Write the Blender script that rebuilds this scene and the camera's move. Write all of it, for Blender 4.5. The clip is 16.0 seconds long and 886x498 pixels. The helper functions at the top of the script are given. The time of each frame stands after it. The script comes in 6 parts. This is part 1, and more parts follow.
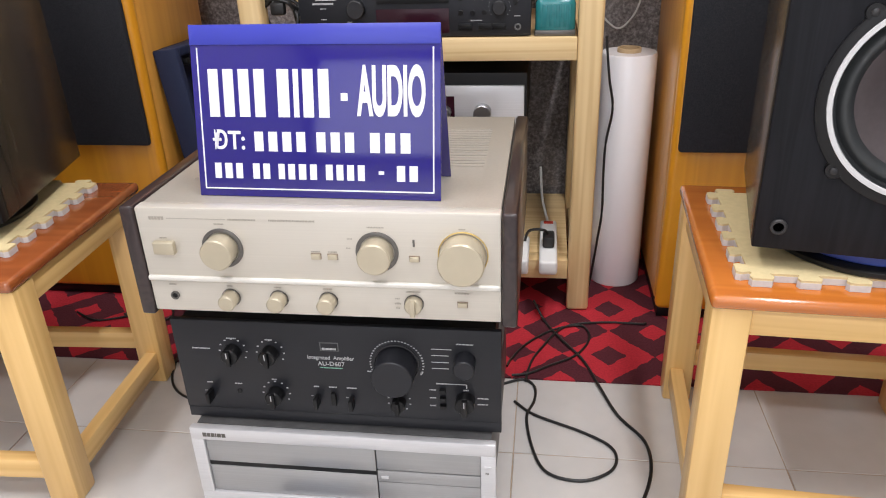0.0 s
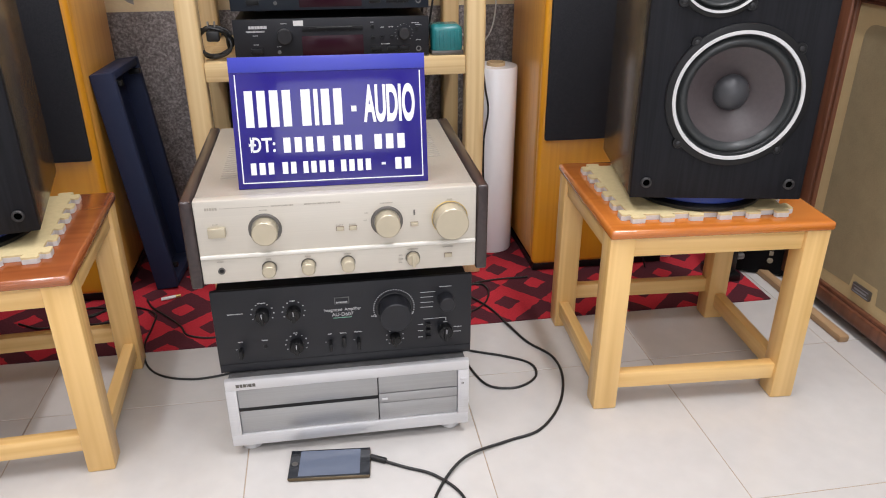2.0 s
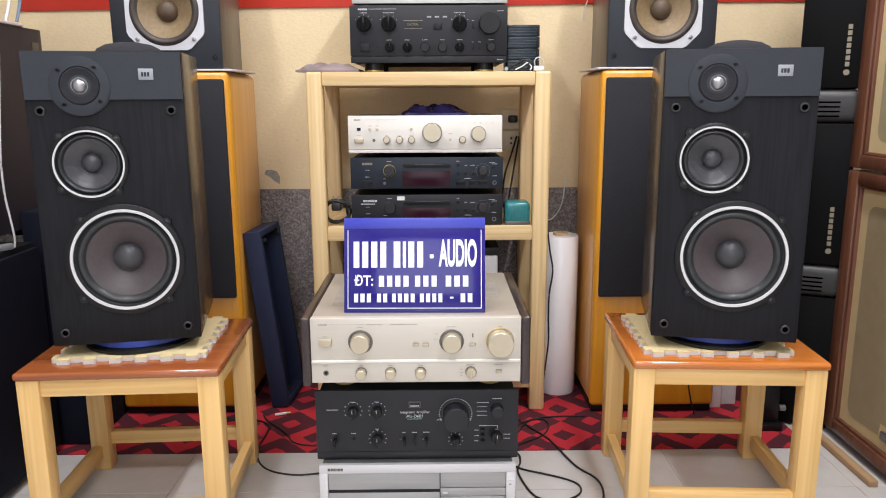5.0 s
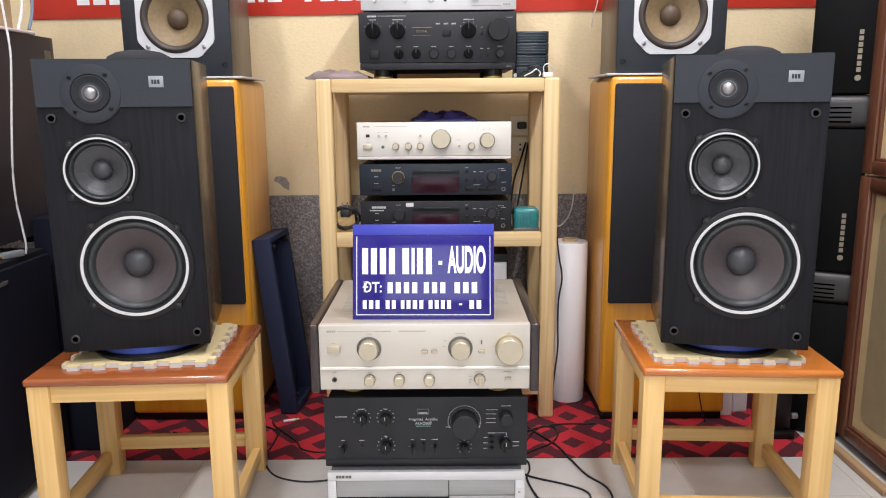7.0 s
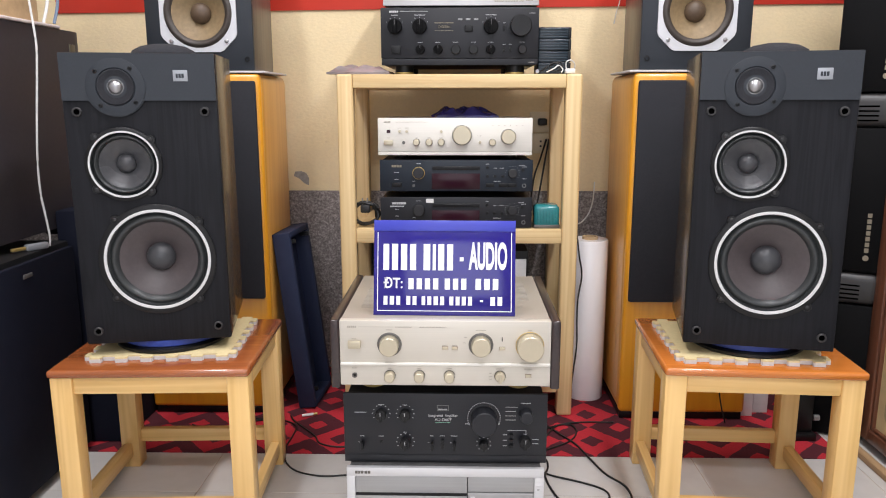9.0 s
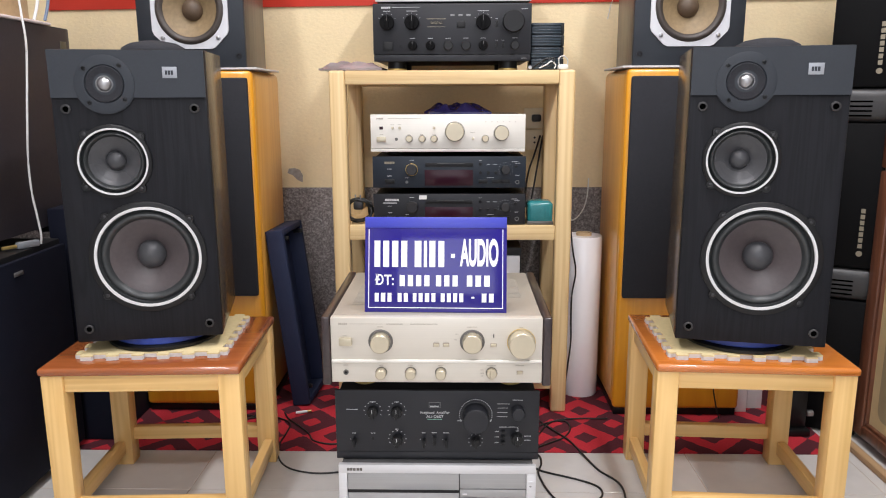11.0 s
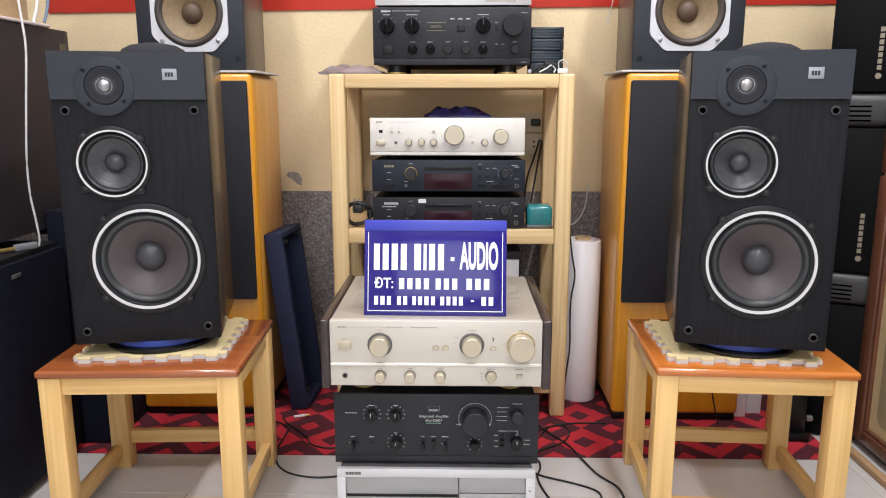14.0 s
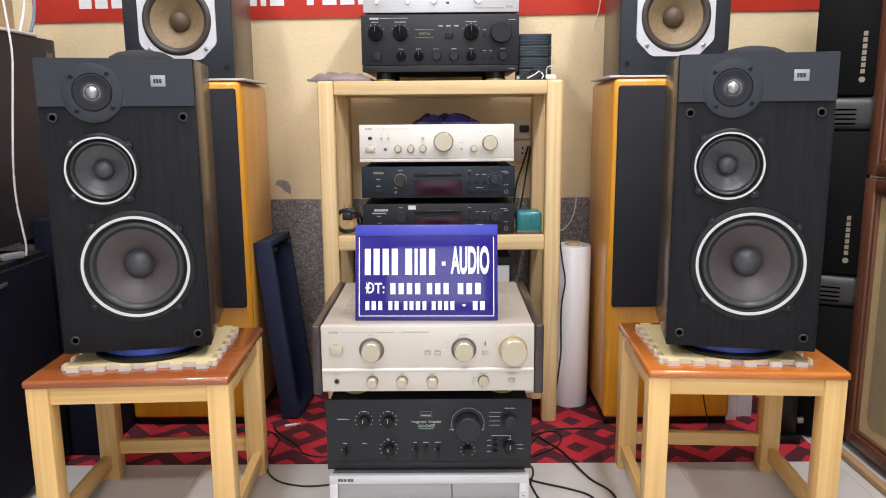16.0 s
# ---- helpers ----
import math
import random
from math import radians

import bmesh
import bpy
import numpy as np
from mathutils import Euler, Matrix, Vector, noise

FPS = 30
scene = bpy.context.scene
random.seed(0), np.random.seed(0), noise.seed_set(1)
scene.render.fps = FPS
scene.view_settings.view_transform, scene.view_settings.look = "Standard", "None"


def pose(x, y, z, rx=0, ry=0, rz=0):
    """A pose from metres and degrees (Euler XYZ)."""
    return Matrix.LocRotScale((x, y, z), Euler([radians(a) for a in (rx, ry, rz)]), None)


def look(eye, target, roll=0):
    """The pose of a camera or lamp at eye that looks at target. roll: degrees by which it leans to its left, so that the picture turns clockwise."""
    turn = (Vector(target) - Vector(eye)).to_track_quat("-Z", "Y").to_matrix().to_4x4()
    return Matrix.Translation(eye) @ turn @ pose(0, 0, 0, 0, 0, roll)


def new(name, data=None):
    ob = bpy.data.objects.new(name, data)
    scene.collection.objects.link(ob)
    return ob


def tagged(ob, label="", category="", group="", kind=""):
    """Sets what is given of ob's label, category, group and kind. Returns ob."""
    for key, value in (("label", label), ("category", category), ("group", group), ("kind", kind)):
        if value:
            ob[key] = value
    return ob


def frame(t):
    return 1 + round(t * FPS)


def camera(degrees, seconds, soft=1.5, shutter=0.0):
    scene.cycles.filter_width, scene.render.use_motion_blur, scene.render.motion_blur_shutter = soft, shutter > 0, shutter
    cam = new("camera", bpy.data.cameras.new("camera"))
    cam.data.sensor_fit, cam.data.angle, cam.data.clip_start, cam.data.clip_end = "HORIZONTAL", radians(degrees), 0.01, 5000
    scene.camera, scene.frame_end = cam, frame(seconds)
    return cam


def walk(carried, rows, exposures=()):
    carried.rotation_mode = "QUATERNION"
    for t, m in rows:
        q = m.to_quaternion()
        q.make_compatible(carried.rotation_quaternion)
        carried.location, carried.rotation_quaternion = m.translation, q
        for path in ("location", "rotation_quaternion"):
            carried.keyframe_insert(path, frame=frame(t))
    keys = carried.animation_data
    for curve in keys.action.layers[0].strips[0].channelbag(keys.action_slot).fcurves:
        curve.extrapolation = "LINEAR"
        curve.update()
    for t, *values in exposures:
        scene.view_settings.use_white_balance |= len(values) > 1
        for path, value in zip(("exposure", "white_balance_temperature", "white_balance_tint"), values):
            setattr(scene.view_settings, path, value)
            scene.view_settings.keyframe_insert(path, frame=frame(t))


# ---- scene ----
cam = camera(61.9, 16.0, 1.05)
PATH = [
    (0, (0.26, -0.752, 0.802), (0.0, 1.034, -0.06), -2.1),
    (0.5, (0.147, -0.821, 0.904), (0.02, 0.962, 0.008), -3.0),
    (1, (0.06, -0.907, 0.937), (0.132, 0.863, 0.008), -2.9),
    (1.5, (0.013, -0.999, 0.949), (0.252, 0.756, 0.019), -1.9),
    (2, (-0.011, -1.07, 0.891), (0.279, 0.714, 0.035), -0.0),
    (2.5, (0.01, -1.243, 0.837), (0.281, 0.594, 0.096), 0.3),
    (3, (0.013, -1.369, 0.879), (0.207, 0.524, 0.265), -0.2),
    (3.5, (0.015, -1.389, 0.892), (0.117, 0.538, 0.366), 0.1),
    (4, (0.025, -1.425, 0.91), (0.071, 0.519, 0.444), 0.2),
    (6.5, (0.05, -1.459, 0.926), (0.057, 0.505, 0.547), -0.4),
    (7, (0.043, -1.449, 0.923), (0.038, 0.514, 0.54), -0.4),
    (7.5, (0.039, -1.443, 0.923), (0.021, 0.52, 0.537), -0.3),
    (8, (0.031, -1.442, 0.921), (0.0, 0.519, 0.531), -0.1),
    (8.5, (0.028, -1.445, 0.922), (-0.016, 0.516, 0.531), 0.0),
    (11, (0.046, -1.441, 0.921), (0.003, 0.518, 0.52), -0.2),
    (11.5, (0.048, -1.44, 0.921), (0.013, 0.52, 0.524), -0.1),
    (12, (0.049, -1.44, 0.921), (0.022, 0.521, 0.527), -0.0),
    (12.5, (0.045, -1.44, 0.92), (0.022, 0.521, 0.529), 0.1),
    (13, (0.04, -1.441, 0.918), (0.014, 0.521, 0.528), 0.1),
    (13.5, (0.041, -1.44, 0.917), (0.008, 0.522, 0.527), 0.1),
    (14, (0.042, -1.439, 0.916), (0.005, 0.523, 0.529), -0.0),
    (14.5, (0.04, -1.443, 0.917), (0.003, 0.519, 0.535), -0.2),
    (15, (0.033, -1.445, 0.912), (0.004, 0.52, 0.538), -0.3),
    (15.5, (0.025, -1.445, 0.9), (0.007, 0.522, 0.536), -0.4),
    (16, (0.037, -1.441, 0.902), (0.031, 0.527, 0.545), -0.4),
]
walk(cam, [(t, look(eye, target, roll)) for t, eye, target, roll in PATH],
     [(0, -0.02), (0.5, -0.10), (1, -0.07), (1.5, -0.11), (2, -0.11), (2.5, -0.08), (3, -0.01), (4, 0), (16, 0)])

# ---- light ----
world = bpy.data.worlds.new("world")
scene.world = world
world.use_nodes = True
world.node_tree.nodes["Background"].inputs[0].default_value = (0.8, 0.9, 1.0, 1)
world.node_tree.nodes["Background"].inputs[1].default_value = 0.15


def area(name, x, y, z, sx, sy, power, color=(1, 1, 1), rx=0, rz=0):
    d = bpy.data.lights.new(name, "AREA")
    d.shape, d.size, d.size_y, d.energy, d.color = "RECTANGLE", sx, sy, power, color
    ob = new(name, d)
    ob.matrix_world = pose(x, y, z, rx, 0, rz)
    return ob


# fluorescent tubes under the ceiling, out of view, and an added fill behind the camera
area("ceiling_tube_light", -0.75, -0.35, 2.66, 0.12, 1.5, 31, (0.97, 0.955, 1.0))
area("ceiling_tube_light", 0.75, -0.35, 2.66, 0.12, 1.5, 42, (0.97, 0.955, 1.0))
area("ceiling_tube_light", 0.0, -2.2, 2.66, 1.6, 0.12, 40, (0.97, 0.955, 1.0))
area("front_fill_light", 0.0, -3.6, 1.4, 2.6, 2.2, 29, (0.90, 0.93, 1.02), 90, 0)

# ---- materials ----


def mat(name, color, rough=0.5, metal=0.0, grain=None, amount=0.12, bump=0.0, stretch=(1, 1, 1), coat=0.0, spec=0.5, stain=0.0, random_tint=0.0, emit=0.0, relief=0.002):
    """A surface with a base colour, fine grain of a given scale and larger stains."""
    m = bpy.data.materials.new(name)
    m.use_nodes = True
    nt = m.node_tree
    b = nt.nodes["Principled BSDF"]
    b.inputs["Roughness"].default_value = rough
    b.inputs["Metallic"].default_value = metal
    b.inputs["Coat Weight"].default_value = coat
    b.inputs["Coat Roughness"].default_value = 0.08
    b.inputs["Specular IOR Level"].default_value = spec
    b.inputs["Base Color"].default_value = (*color, 1)
    if emit:
        b.inputs["Emission Color"].default_value = (*color, 1)
        b.inputs["Emission Strength"].default_value = emit
    if grain:
        tc = nt.nodes.new("ShaderNodeTexCoord")
        mp = nt.nodes.new("ShaderNodeMapping")
        mp.inputs["Scale"].default_value = stretch
        nt.links.new(tc.outputs["Object"], mp.inputs["Vector"])
        n1 = nt.nodes.new("ShaderNodeTexNoise")
        n1.inputs["Scale"].default_value, n1.inputs["Detail"].default_value = grain, 5
        nt.links.new(mp.outputs["Vector"], n1.inputs["Vector"])
        n2 = nt.nodes.new("ShaderNodeTexNoise")
        n2.inputs["Scale"].default_value, n2.inputs["Detail"].default_value = max(grain * 0.06, 2.0), 3
        nt.links.new(tc.outputs["Object"], n2.inputs["Vector"])
        mix = nt.nodes.new("ShaderNodeMath")
        mix.operation = "MULTIPLY_ADD"
        nt.links.new(n2.outputs["Fac"], mix.inputs[0])
        mix.inputs[1].default_value = stain
        nt.links.new(n1.outputs["Fac"], mix.inputs[2])
        ramp = nt.nodes.new("ShaderNodeMapRange")
        ramp.inputs["From Min"].default_value = 0.25 + stain * 0.3
        ramp.inputs["From Max"].default_value = 0.75 + stain * 0.7
        ramp.inputs["To Min"].default_value = 1 - amount
        ramp.inputs["To Max"].default_value = 1 + amount
        nt.links.new(mix.outputs[0], ramp.inputs["Value"])
        last = ramp.outputs["Result"]
        if random_tint:
            oi = nt.nodes.new("ShaderNodeObjectInfo")
            mr = nt.nodes.new("ShaderNodeMapRange")
            mr.inputs["To Min"].default_value, mr.inputs["To Max"].default_value = 1 - random_tint, 1 + random_tint
            nt.links.new(oi.outputs["Random"], mr.inputs["Value"])
            mm = nt.nodes.new("ShaderNodeMath")
            mm.operation = "MULTIPLY"
            nt.links.new(last, mm.inputs[0])
            nt.links.new(mr.outputs["Result"], mm.inputs[1])
            last = mm.outputs[0]
        hsv = nt.nodes.new("ShaderNodeHueSaturation")
        hsv.inputs["Color"].default_value = (*color, 1)
        nt.links.new(last, hsv.inputs["Value"])
        nt.links.new(hsv.outputs["Color"], b.inputs["Base Color"])
        rr = nt.nodes.new("ShaderNodeMapRange")
        rr.inputs["To Min"].default_value, rr.inputs["To Max"].default_value = max(rough - 0.06, 0.02), min(rough + 0.06, 1)
        nt.links.new(n2.outputs["Fac"], rr.inputs["Value"])
        nt.links.new(rr.outputs["Result"], b.inputs["Roughness"])
        if bump:
            bp = nt.nodes.new("ShaderNodeBump")
            bp.inputs["Strength"].default_value, bp.inputs["Distance"].default_value = bump, relief
            nt.links.new(n1.outputs["Fac"], bp.inputs["Height"])
            nt.links.new(bp.outputs["Normal"], b.inputs["Normal"])
    return m


def wood(name, light, dark, rough=0.4, scale=14.0, stretch=(1, 1, 0.08), coat=0.1, bump=0.05, spec=0.5):
    """Wood with long rings and fine pores; stretch is small along the grain."""
    m = bpy.data.materials.new(name)
    m.use_nodes = True
    nt = m.node_tree
    b = nt.nodes["Principled BSDF"]
    b.inputs["Roughness"].default_value, b.inputs["Coat Weight"].default_value = rough, coat
    b.inputs["Coat Roughness"].default_value = 0.12
    b.inputs["Specular IOR Level"].default_value = spec
    tc = nt.nodes.new("ShaderNodeTexCoord")
    oi = nt.nodes.new("ShaderNodeObjectInfo")
    ad = nt.nodes.new("ShaderNodeVectorMath")
    ad.operation = "MULTIPLY_ADD"
    nt.links.new(oi.outputs["Random"], ad.inputs[0])
    ad.inputs[1].default_value = (3.1, 5.7, 2.3)
    nt.links.new(tc.outputs["Object"], ad.inputs[2])
    mp = nt.nodes.new("ShaderNodeMapping")
    mp.inputs["Scale"].default_value = stretch
    nt.links.new(ad.outputs["Vector"], mp.inputs["Vector"])
    w = nt.nodes.new("ShaderNodeTexNoise")
    w.inputs["Scale"].default_value, w.inputs["Detail"].default_value, w.inputs["Distortion"].default_value = scale, 3, 0.6
    nt.links.new(mp.outputs["Vector"], w.inputs["Vector"])
    f = nt.nodes.new("ShaderNodeTexNoise")
    f.inputs["Scale"].default_value, f.inputs["Detail"].default_value = scale * 9, 4
    nt.links.new(mp.outputs["Vector"], f.inputs["Vector"])
    mul = nt.nodes.new("ShaderNodeMath")
    mul.operation = "MULTIPLY"
    nt.links.new(w.outputs["Fac"], mul.inputs[0])
    mul.inputs[1].default_value = 17.0
    fr = nt.nodes.new("ShaderNodeMath")
    fr.operation = "PINGPONG"
    nt.links.new(mul.outputs[0], fr.inputs[0])
    fr.inputs[1].default_value = 1.0
    mx = nt.nodes.new("ShaderNodeMath")
    mx.operation = "MULTIPLY_ADD"
    nt.links.new(f.outputs["Fac"], mx.inputs[0])
    mx.inputs[1].default_value = 0.5
    mu = nt.nodes.new("ShaderNodeMath")
    mu.operation = "MULTIPLY"
    nt.links.new(fr.outputs[0], mu.inputs[0])
    mu.inputs[1].default_value = 0.5
    nt.links.new(mu.outputs[0], mx.inputs[2])
    cr = nt.nodes.new("ShaderNodeValToRGB")
    cr.color_ramp.elements[0].color, cr.color_ramp.elements[1].color = (*dark, 1), (*light, 1)
    cr.color_ramp.elements[0].position, cr.color_ramp.elements[1].position = 0.12, 0.72
    nt.links.new(mx.outputs[0], cr.inputs["Fac"])
    nt.links.new(cr.outputs["Color"], b.inputs["Base Color"])
    bp = nt.nodes.new("ShaderNodeBump")
    bp.inputs["Strength"].default_value, bp.inputs["Distance"].default_value = bump, 0.001
    nt.links.new(f.outputs["Fac"], bp.inputs["Height"])
    nt.links.new(bp.outputs["Normal"], b.inputs["Normal"])
    return m


M_TILE = mat("floor_tile", (0.57, 0.55, 0.525), 0.16, grain=24, amount=0.07, stain=1.0, random_tint=0.015, spec=0.5)
M_GROUT = mat("grout", (0.40, 0.31, 0.22), 0.9, grain=80, amount=0.25)
M_WALL = mat("wall_paint", (0.83, 0.685, 0.425), 0.75, grain=105, amount=0.07, bump=0.42, stain=1.0, relief=0.003, stretch=(0.75, 1, 1.2))
M_WALL_GREY = mat("grey_paint", (0.42, 0.41, 0.40), 0.8, grain=60, amount=0.06, stain=0.5)
M_VENT = mat("vent_slot", (0.36, 0.33, 0.28), 0.6)
M_CEIL = mat("ceiling_paint", (0.8, 0.8, 0.78), 0.85, grain=40, amount=0.03)
M_BARE = mat("bare_cement", (0.36, 0.33, 0.30), 0.9, grain=60, amount=0.3, bump=0.3)
M_PINE = wood("pine", (0.77, 0.575, 0.30), (0.63, 0.43, 0.20), 0.40, 15, (1, 1, 0.022))
M_PINE_X = wood("pine_across", (0.77, 0.575, 0.30), (0.63, 0.43, 0.20), 0.40, 15, (0.022, 1, 1))
M_PINE_Y = wood("pine_deep", (0.77, 0.575, 0.30), (0.63, 0.43, 0.20), 0.40, 15, (1, 0.022, 1))
M_STOOL = wood("stool_pine", (0.85, 0.56, 0.225), (0.72, 0.44, 0.15), 0.36, 14, (1, 1, 0.022), coat=0.2)
M_STOOL_X = wood("stool_pine_across", (0.85, 0.56, 0.225), (0.72, 0.44, 0.15), 0.36, 14, (0.022, 1, 1), coat=0.2)
M_STOOL_Y = wood("stool_pine_deep", (0.85, 0.56, 0.225), (0.72, 0.44, 0.15), 0.36, 14, (1, 0.022, 1), coat=0.2)
M_SEAT = wood("red_brown_varnish", (0.58, 0.185, 0.030), (0.50, 0.145, 0.024), 0.2, 8, (0.1, 1, 1), coat=0.6)
M_SEAT_DARK = wood("dark_red_brown_varnish", (0.34, 0.098, 0.028), (0.26, 0.068, 0.019), 0.2, 8, (0.1, 1, 1), coat=0.6)
M_HONEY = wood("honey_veneer", (0.79, 0.355, 0.022), (0.71, 0.30, 0.017), 0.32, 9, (1, 1, 0.03), coat=0.3)
M_HONEY_SIDE = wood("honey_veneer_side", (0.69, 0.34, 0.062), (0.60, 0.28, 0.048), 0.35, 9, (1, 1, 0.03), coat=0.3)
M_WALNUT = wood("dark_walnut", (0.17, 0.066, 0.035), (0.105, 0.040, 0.022), 0.35, 10, (1, 1, 0.06), coat=0.2)
M_ROSE = wood("dark_rosewood", (0.036, 0.022, 0.021), (0.018, 0.011, 0.012), 0.3, 14, (1, 0.06, 1), coat=0.3)
M_ASH = wood("black_ash", (0.0098, 0.0103, 0.0135), (0.0048, 0.0052, 0.0072), 0.55, 30, (1, 1, 0.04), coat=0.0, bump=0.25, spec=0.22)
M_ASH_SIDE = wood("black_vinyl_side", (0.046, 0.038, 0.030), (0.024, 0.020, 0.016), 0.26, 12, (1, 1, 0.06), coat=0.1, bump=0.15)
M_BROWN_SIDE = wood("brown_vinyl_side", (0.12, 0.095, 0.07), (0.075, 0.058, 0.045), 0.35, 10, (1, 1, 0.06), coat=0.1)
M_PANEL = mat("slate_plastic", (0.022, 0.027, 0.035), 0.45, grain=300, amount=0.08, bump=0.05, spec=0.4)
M_BLACK = mat("black_plastic", (0.006, 0.006, 0.0065), 0.35, grain=200, amount=0.15, spec=0.35)
M_HOLE = mat("hole", (0.001, 0.001, 0.001), 1.0, spec=0.0)
M_BROWN_BLACK = mat("brown_black_vinyl", (0.034, 0.0295, 0.036), 0.45, grain=120, amount=0.15, stain=0.5)
M_RUBBER = mat("rubber", (0.016, 0.016, 0.018), 0.45, grain=120, amount=0.2)
M_SURROUND = mat("rubber_surround", (0.030, 0.033, 0.034), 0.36, grain=120, amount=0.1)
M_SURROUND_BROWN = mat("brown_foam_surround", (0.050, 0.040, 0.034), 0.5, grain=120, amount=0.15)
M_BATTEN = wood("worn_batten", (0.42, 0.27, 0.14), (0.30, 0.18, 0.09), 0.5, 10, (1, 0.06, 1))
M_DIMGOLD = mat("dull_gold_mark", (0.25, 0.215, 0.155), 0.4, 0.4)
M_CONE = mat("paper_cone", (0.068, 0.055, 0.057), 0.42, grain=140, amount=0.10, bump=0.06)
M_CONE_MID = mat("grey_cone", (0.052, 0.053, 0.058), 0.27, grain=140, amount=0.08)
M_CONE_TAN = mat("tan_cone", (0.235, 0.165, 0.085), 0.6, grain=90, amount=0.15, bump=0.1)
M_DOME = mat("dust_dome", (0.050, 0.051, 0.056), 0.34, grain=100, amount=0.08)
M_DOME_TAN = mat("brown_dome", (0.10, 0.065, 0.04), 0.5, grain=100, amount=0.15)
M_WHITE_RING = mat("white_ring", (0.64, 0.64, 0.64), 0.35, grain=60, amount=0.04)
M_OCT = mat("painted_frame", (0.62, 0.63, 0.66), 0.4, grain=60, amount=0.05)
M_CHROME = mat("chrome", (0.40, 0.40, 0.41), 0.36, 1.0)
M_BADGE = mat("badge_silver", (0.33, 0.35, 0.38), 0.4, 0.3)
M_CHAMP = mat("champagne_aluminium", (0.64, 0.60, 0.525), 0.36, 0.3, grain=60, amount=0.03, stretch=(0.03, 1, 8))
M_CHAMP_KNOB = mat("champagne_knob", (0.55, 0.49, 0.365), 0.32, 0.5, grain=60, amount=0.03)
M_CHAMP_PALE = mat("pale_champagne", (0.78, 0.755, 0.69), 0.42, 0.15, grain=60, amount=0.03, stretch=(0.03, 1, 8))
M_CHAMP_TOP = mat("champagne_top", (0.42, 0.385, 0.33), 0.36, 0.3, grain=250, amount=0.04)
M_KNOB_RING = mat("knob_ring", (0.15, 0.142, 0.13), 0.35, 0.7)
M_SILVER = mat("silver_aluminium", (0.68, 0.68, 0.69), 0.32, 0.45, grain=60, amount=0.05, stretch=(0.03, 1, 8))
M_SILVER_DARK = mat("smoked_silver", (0.40, 0.40, 0.40), 0.34, 0.5, grain=60, amount=0.05, stretch=(0.03, 1, 8))
M_ANOD = mat("black_anodised", (0.013, 0.0138, 0.0175), 0.42, 0.0, grain=80, amount=0.1, stretch=(0.03, 1, 8), spec=0.4)
M_ANOD_BLUE = mat("blue_black_anodised", (0.011, 0.017, 0.027), 0.4, 0.0, grain=80, amount=0.1, stretch=(0.03, 1, 8), spec=0.4)
M_CASE = mat("black_case", (0.012, 0.012, 0.013), 0.5, grain=200, amount=0.15, spec=0.35)
M_CASE_GREY = mat("grey_case", (0.10, 0.10, 0.10), 0.45, 0.3, grain=200, amount=0.1)
M_WHITE = mat("white_print", (0.52, 0.52, 0.53), 0.5)
M_FRAME = mat("brown_slot_edge", (0.30, 0.235, 0.18), 0.5)
M_GREYPRINT = mat("grey_print", (0.40, 0.365, 0.31), 0.5)
M_GREEN = mat("green_print", (0.25, 0.55, 0.40), 0.5)
M_GOLD = mat("gold_print", (0.62, 0.45, 0.16), 0.35, 0.6)
M_RED = mat("red_print", (0.5, 0.05, 0.03), 0.5)
M_CAP = mat("dark_grey_plastic", (0.026, 0.025, 0.025), 0.45, grain=200, amount=0.1)
M_YELLOW = mat("yellow_sticker", (0.60, 0.43, 0.10), 0.5, grain=160, amount=0.35)
M_CASE_BLUE = mat("blue_black_plastic", (0.010, 0.018, 0.028), 0.3, grain=60, amount=0.1)
M_CASE_RIB = mat("blue_grey_rib", (0.022, 0.040, 0.055), 0.3, grain=60, amount=0.1)
M_CAST = mat("black_cast_knob", (0.0022, 0.0022, 0.0026), 0.55, spec=0.12)
M_BRONZE = mat("dark_bronze", (0.13, 0.095, 0.055), 0.3, 0.6)
M_DISPLAY = mat("dark_red_display", (0.028, 0.006, 0.012), 0.2, spec=0.3)
M_NAVY = mat("navy_acrylic", (0.016, 0.010, 0.20), 0.12, grain=20, amount=0.03, coat=0.6)
M_NAVY_TOP = mat("blue_acrylic_edge", (0.045, 0.055, 0.42), 0.3, grain=20, amount=0.04)
M_LETTER = mat("white_letters", (0.82, 0.82, 0.86), 0.4)
M_FOAM = mat("cream_foam", (0.68, 0.565, 0.31), 0.85, grain=140, amount=0.06, bump=0.15)
M_FOAM_EDGE = mat("grey_foam_edge", (0.62, 0.60, 0.58), 0.85, grain=140, amount=0.06)
M_BLUE = mat("blue_ring", (0.022, 0.05, 0.28), 0.35)
M_GRILLE = mat("black_cloth", (0.028, 0.029, 0.034), 0.85, grain=600, amount=0.35, bump=0.3, spec=0.2)
M_GRILLE_BLUE = mat("navy_cloth", (0.008, 0.015, 0.048), 0.75, grain=500, amount=0.3, bump=0.2)
M_GRILLE_DARK = mat("navy_black_cloth", (0.006, 0.0075, 0.017), 0.8, grain=500, amount=0.3, bump=0.2, spec=0.2)
M_OLIVE = mat("olive_plate", (0.09, 0.08, 0.05), 0.4, grain=60, amount=0.1)
M_WCLOTH = mat("pale_dusty_cloth", (0.66, 0.58, 0.56), 0.9, grain=200, amount=0.1, bump=0.3)
M_BLUEGREY = mat("grey_blue_cable", (0.16, 0.22, 0.32), 0.45)
M_CLOTH = mat("beige_cloth", (0.58, 0.45, 0.24), 0.85, grain=500, amount=0.12, bump=0.3, stain=0.5)
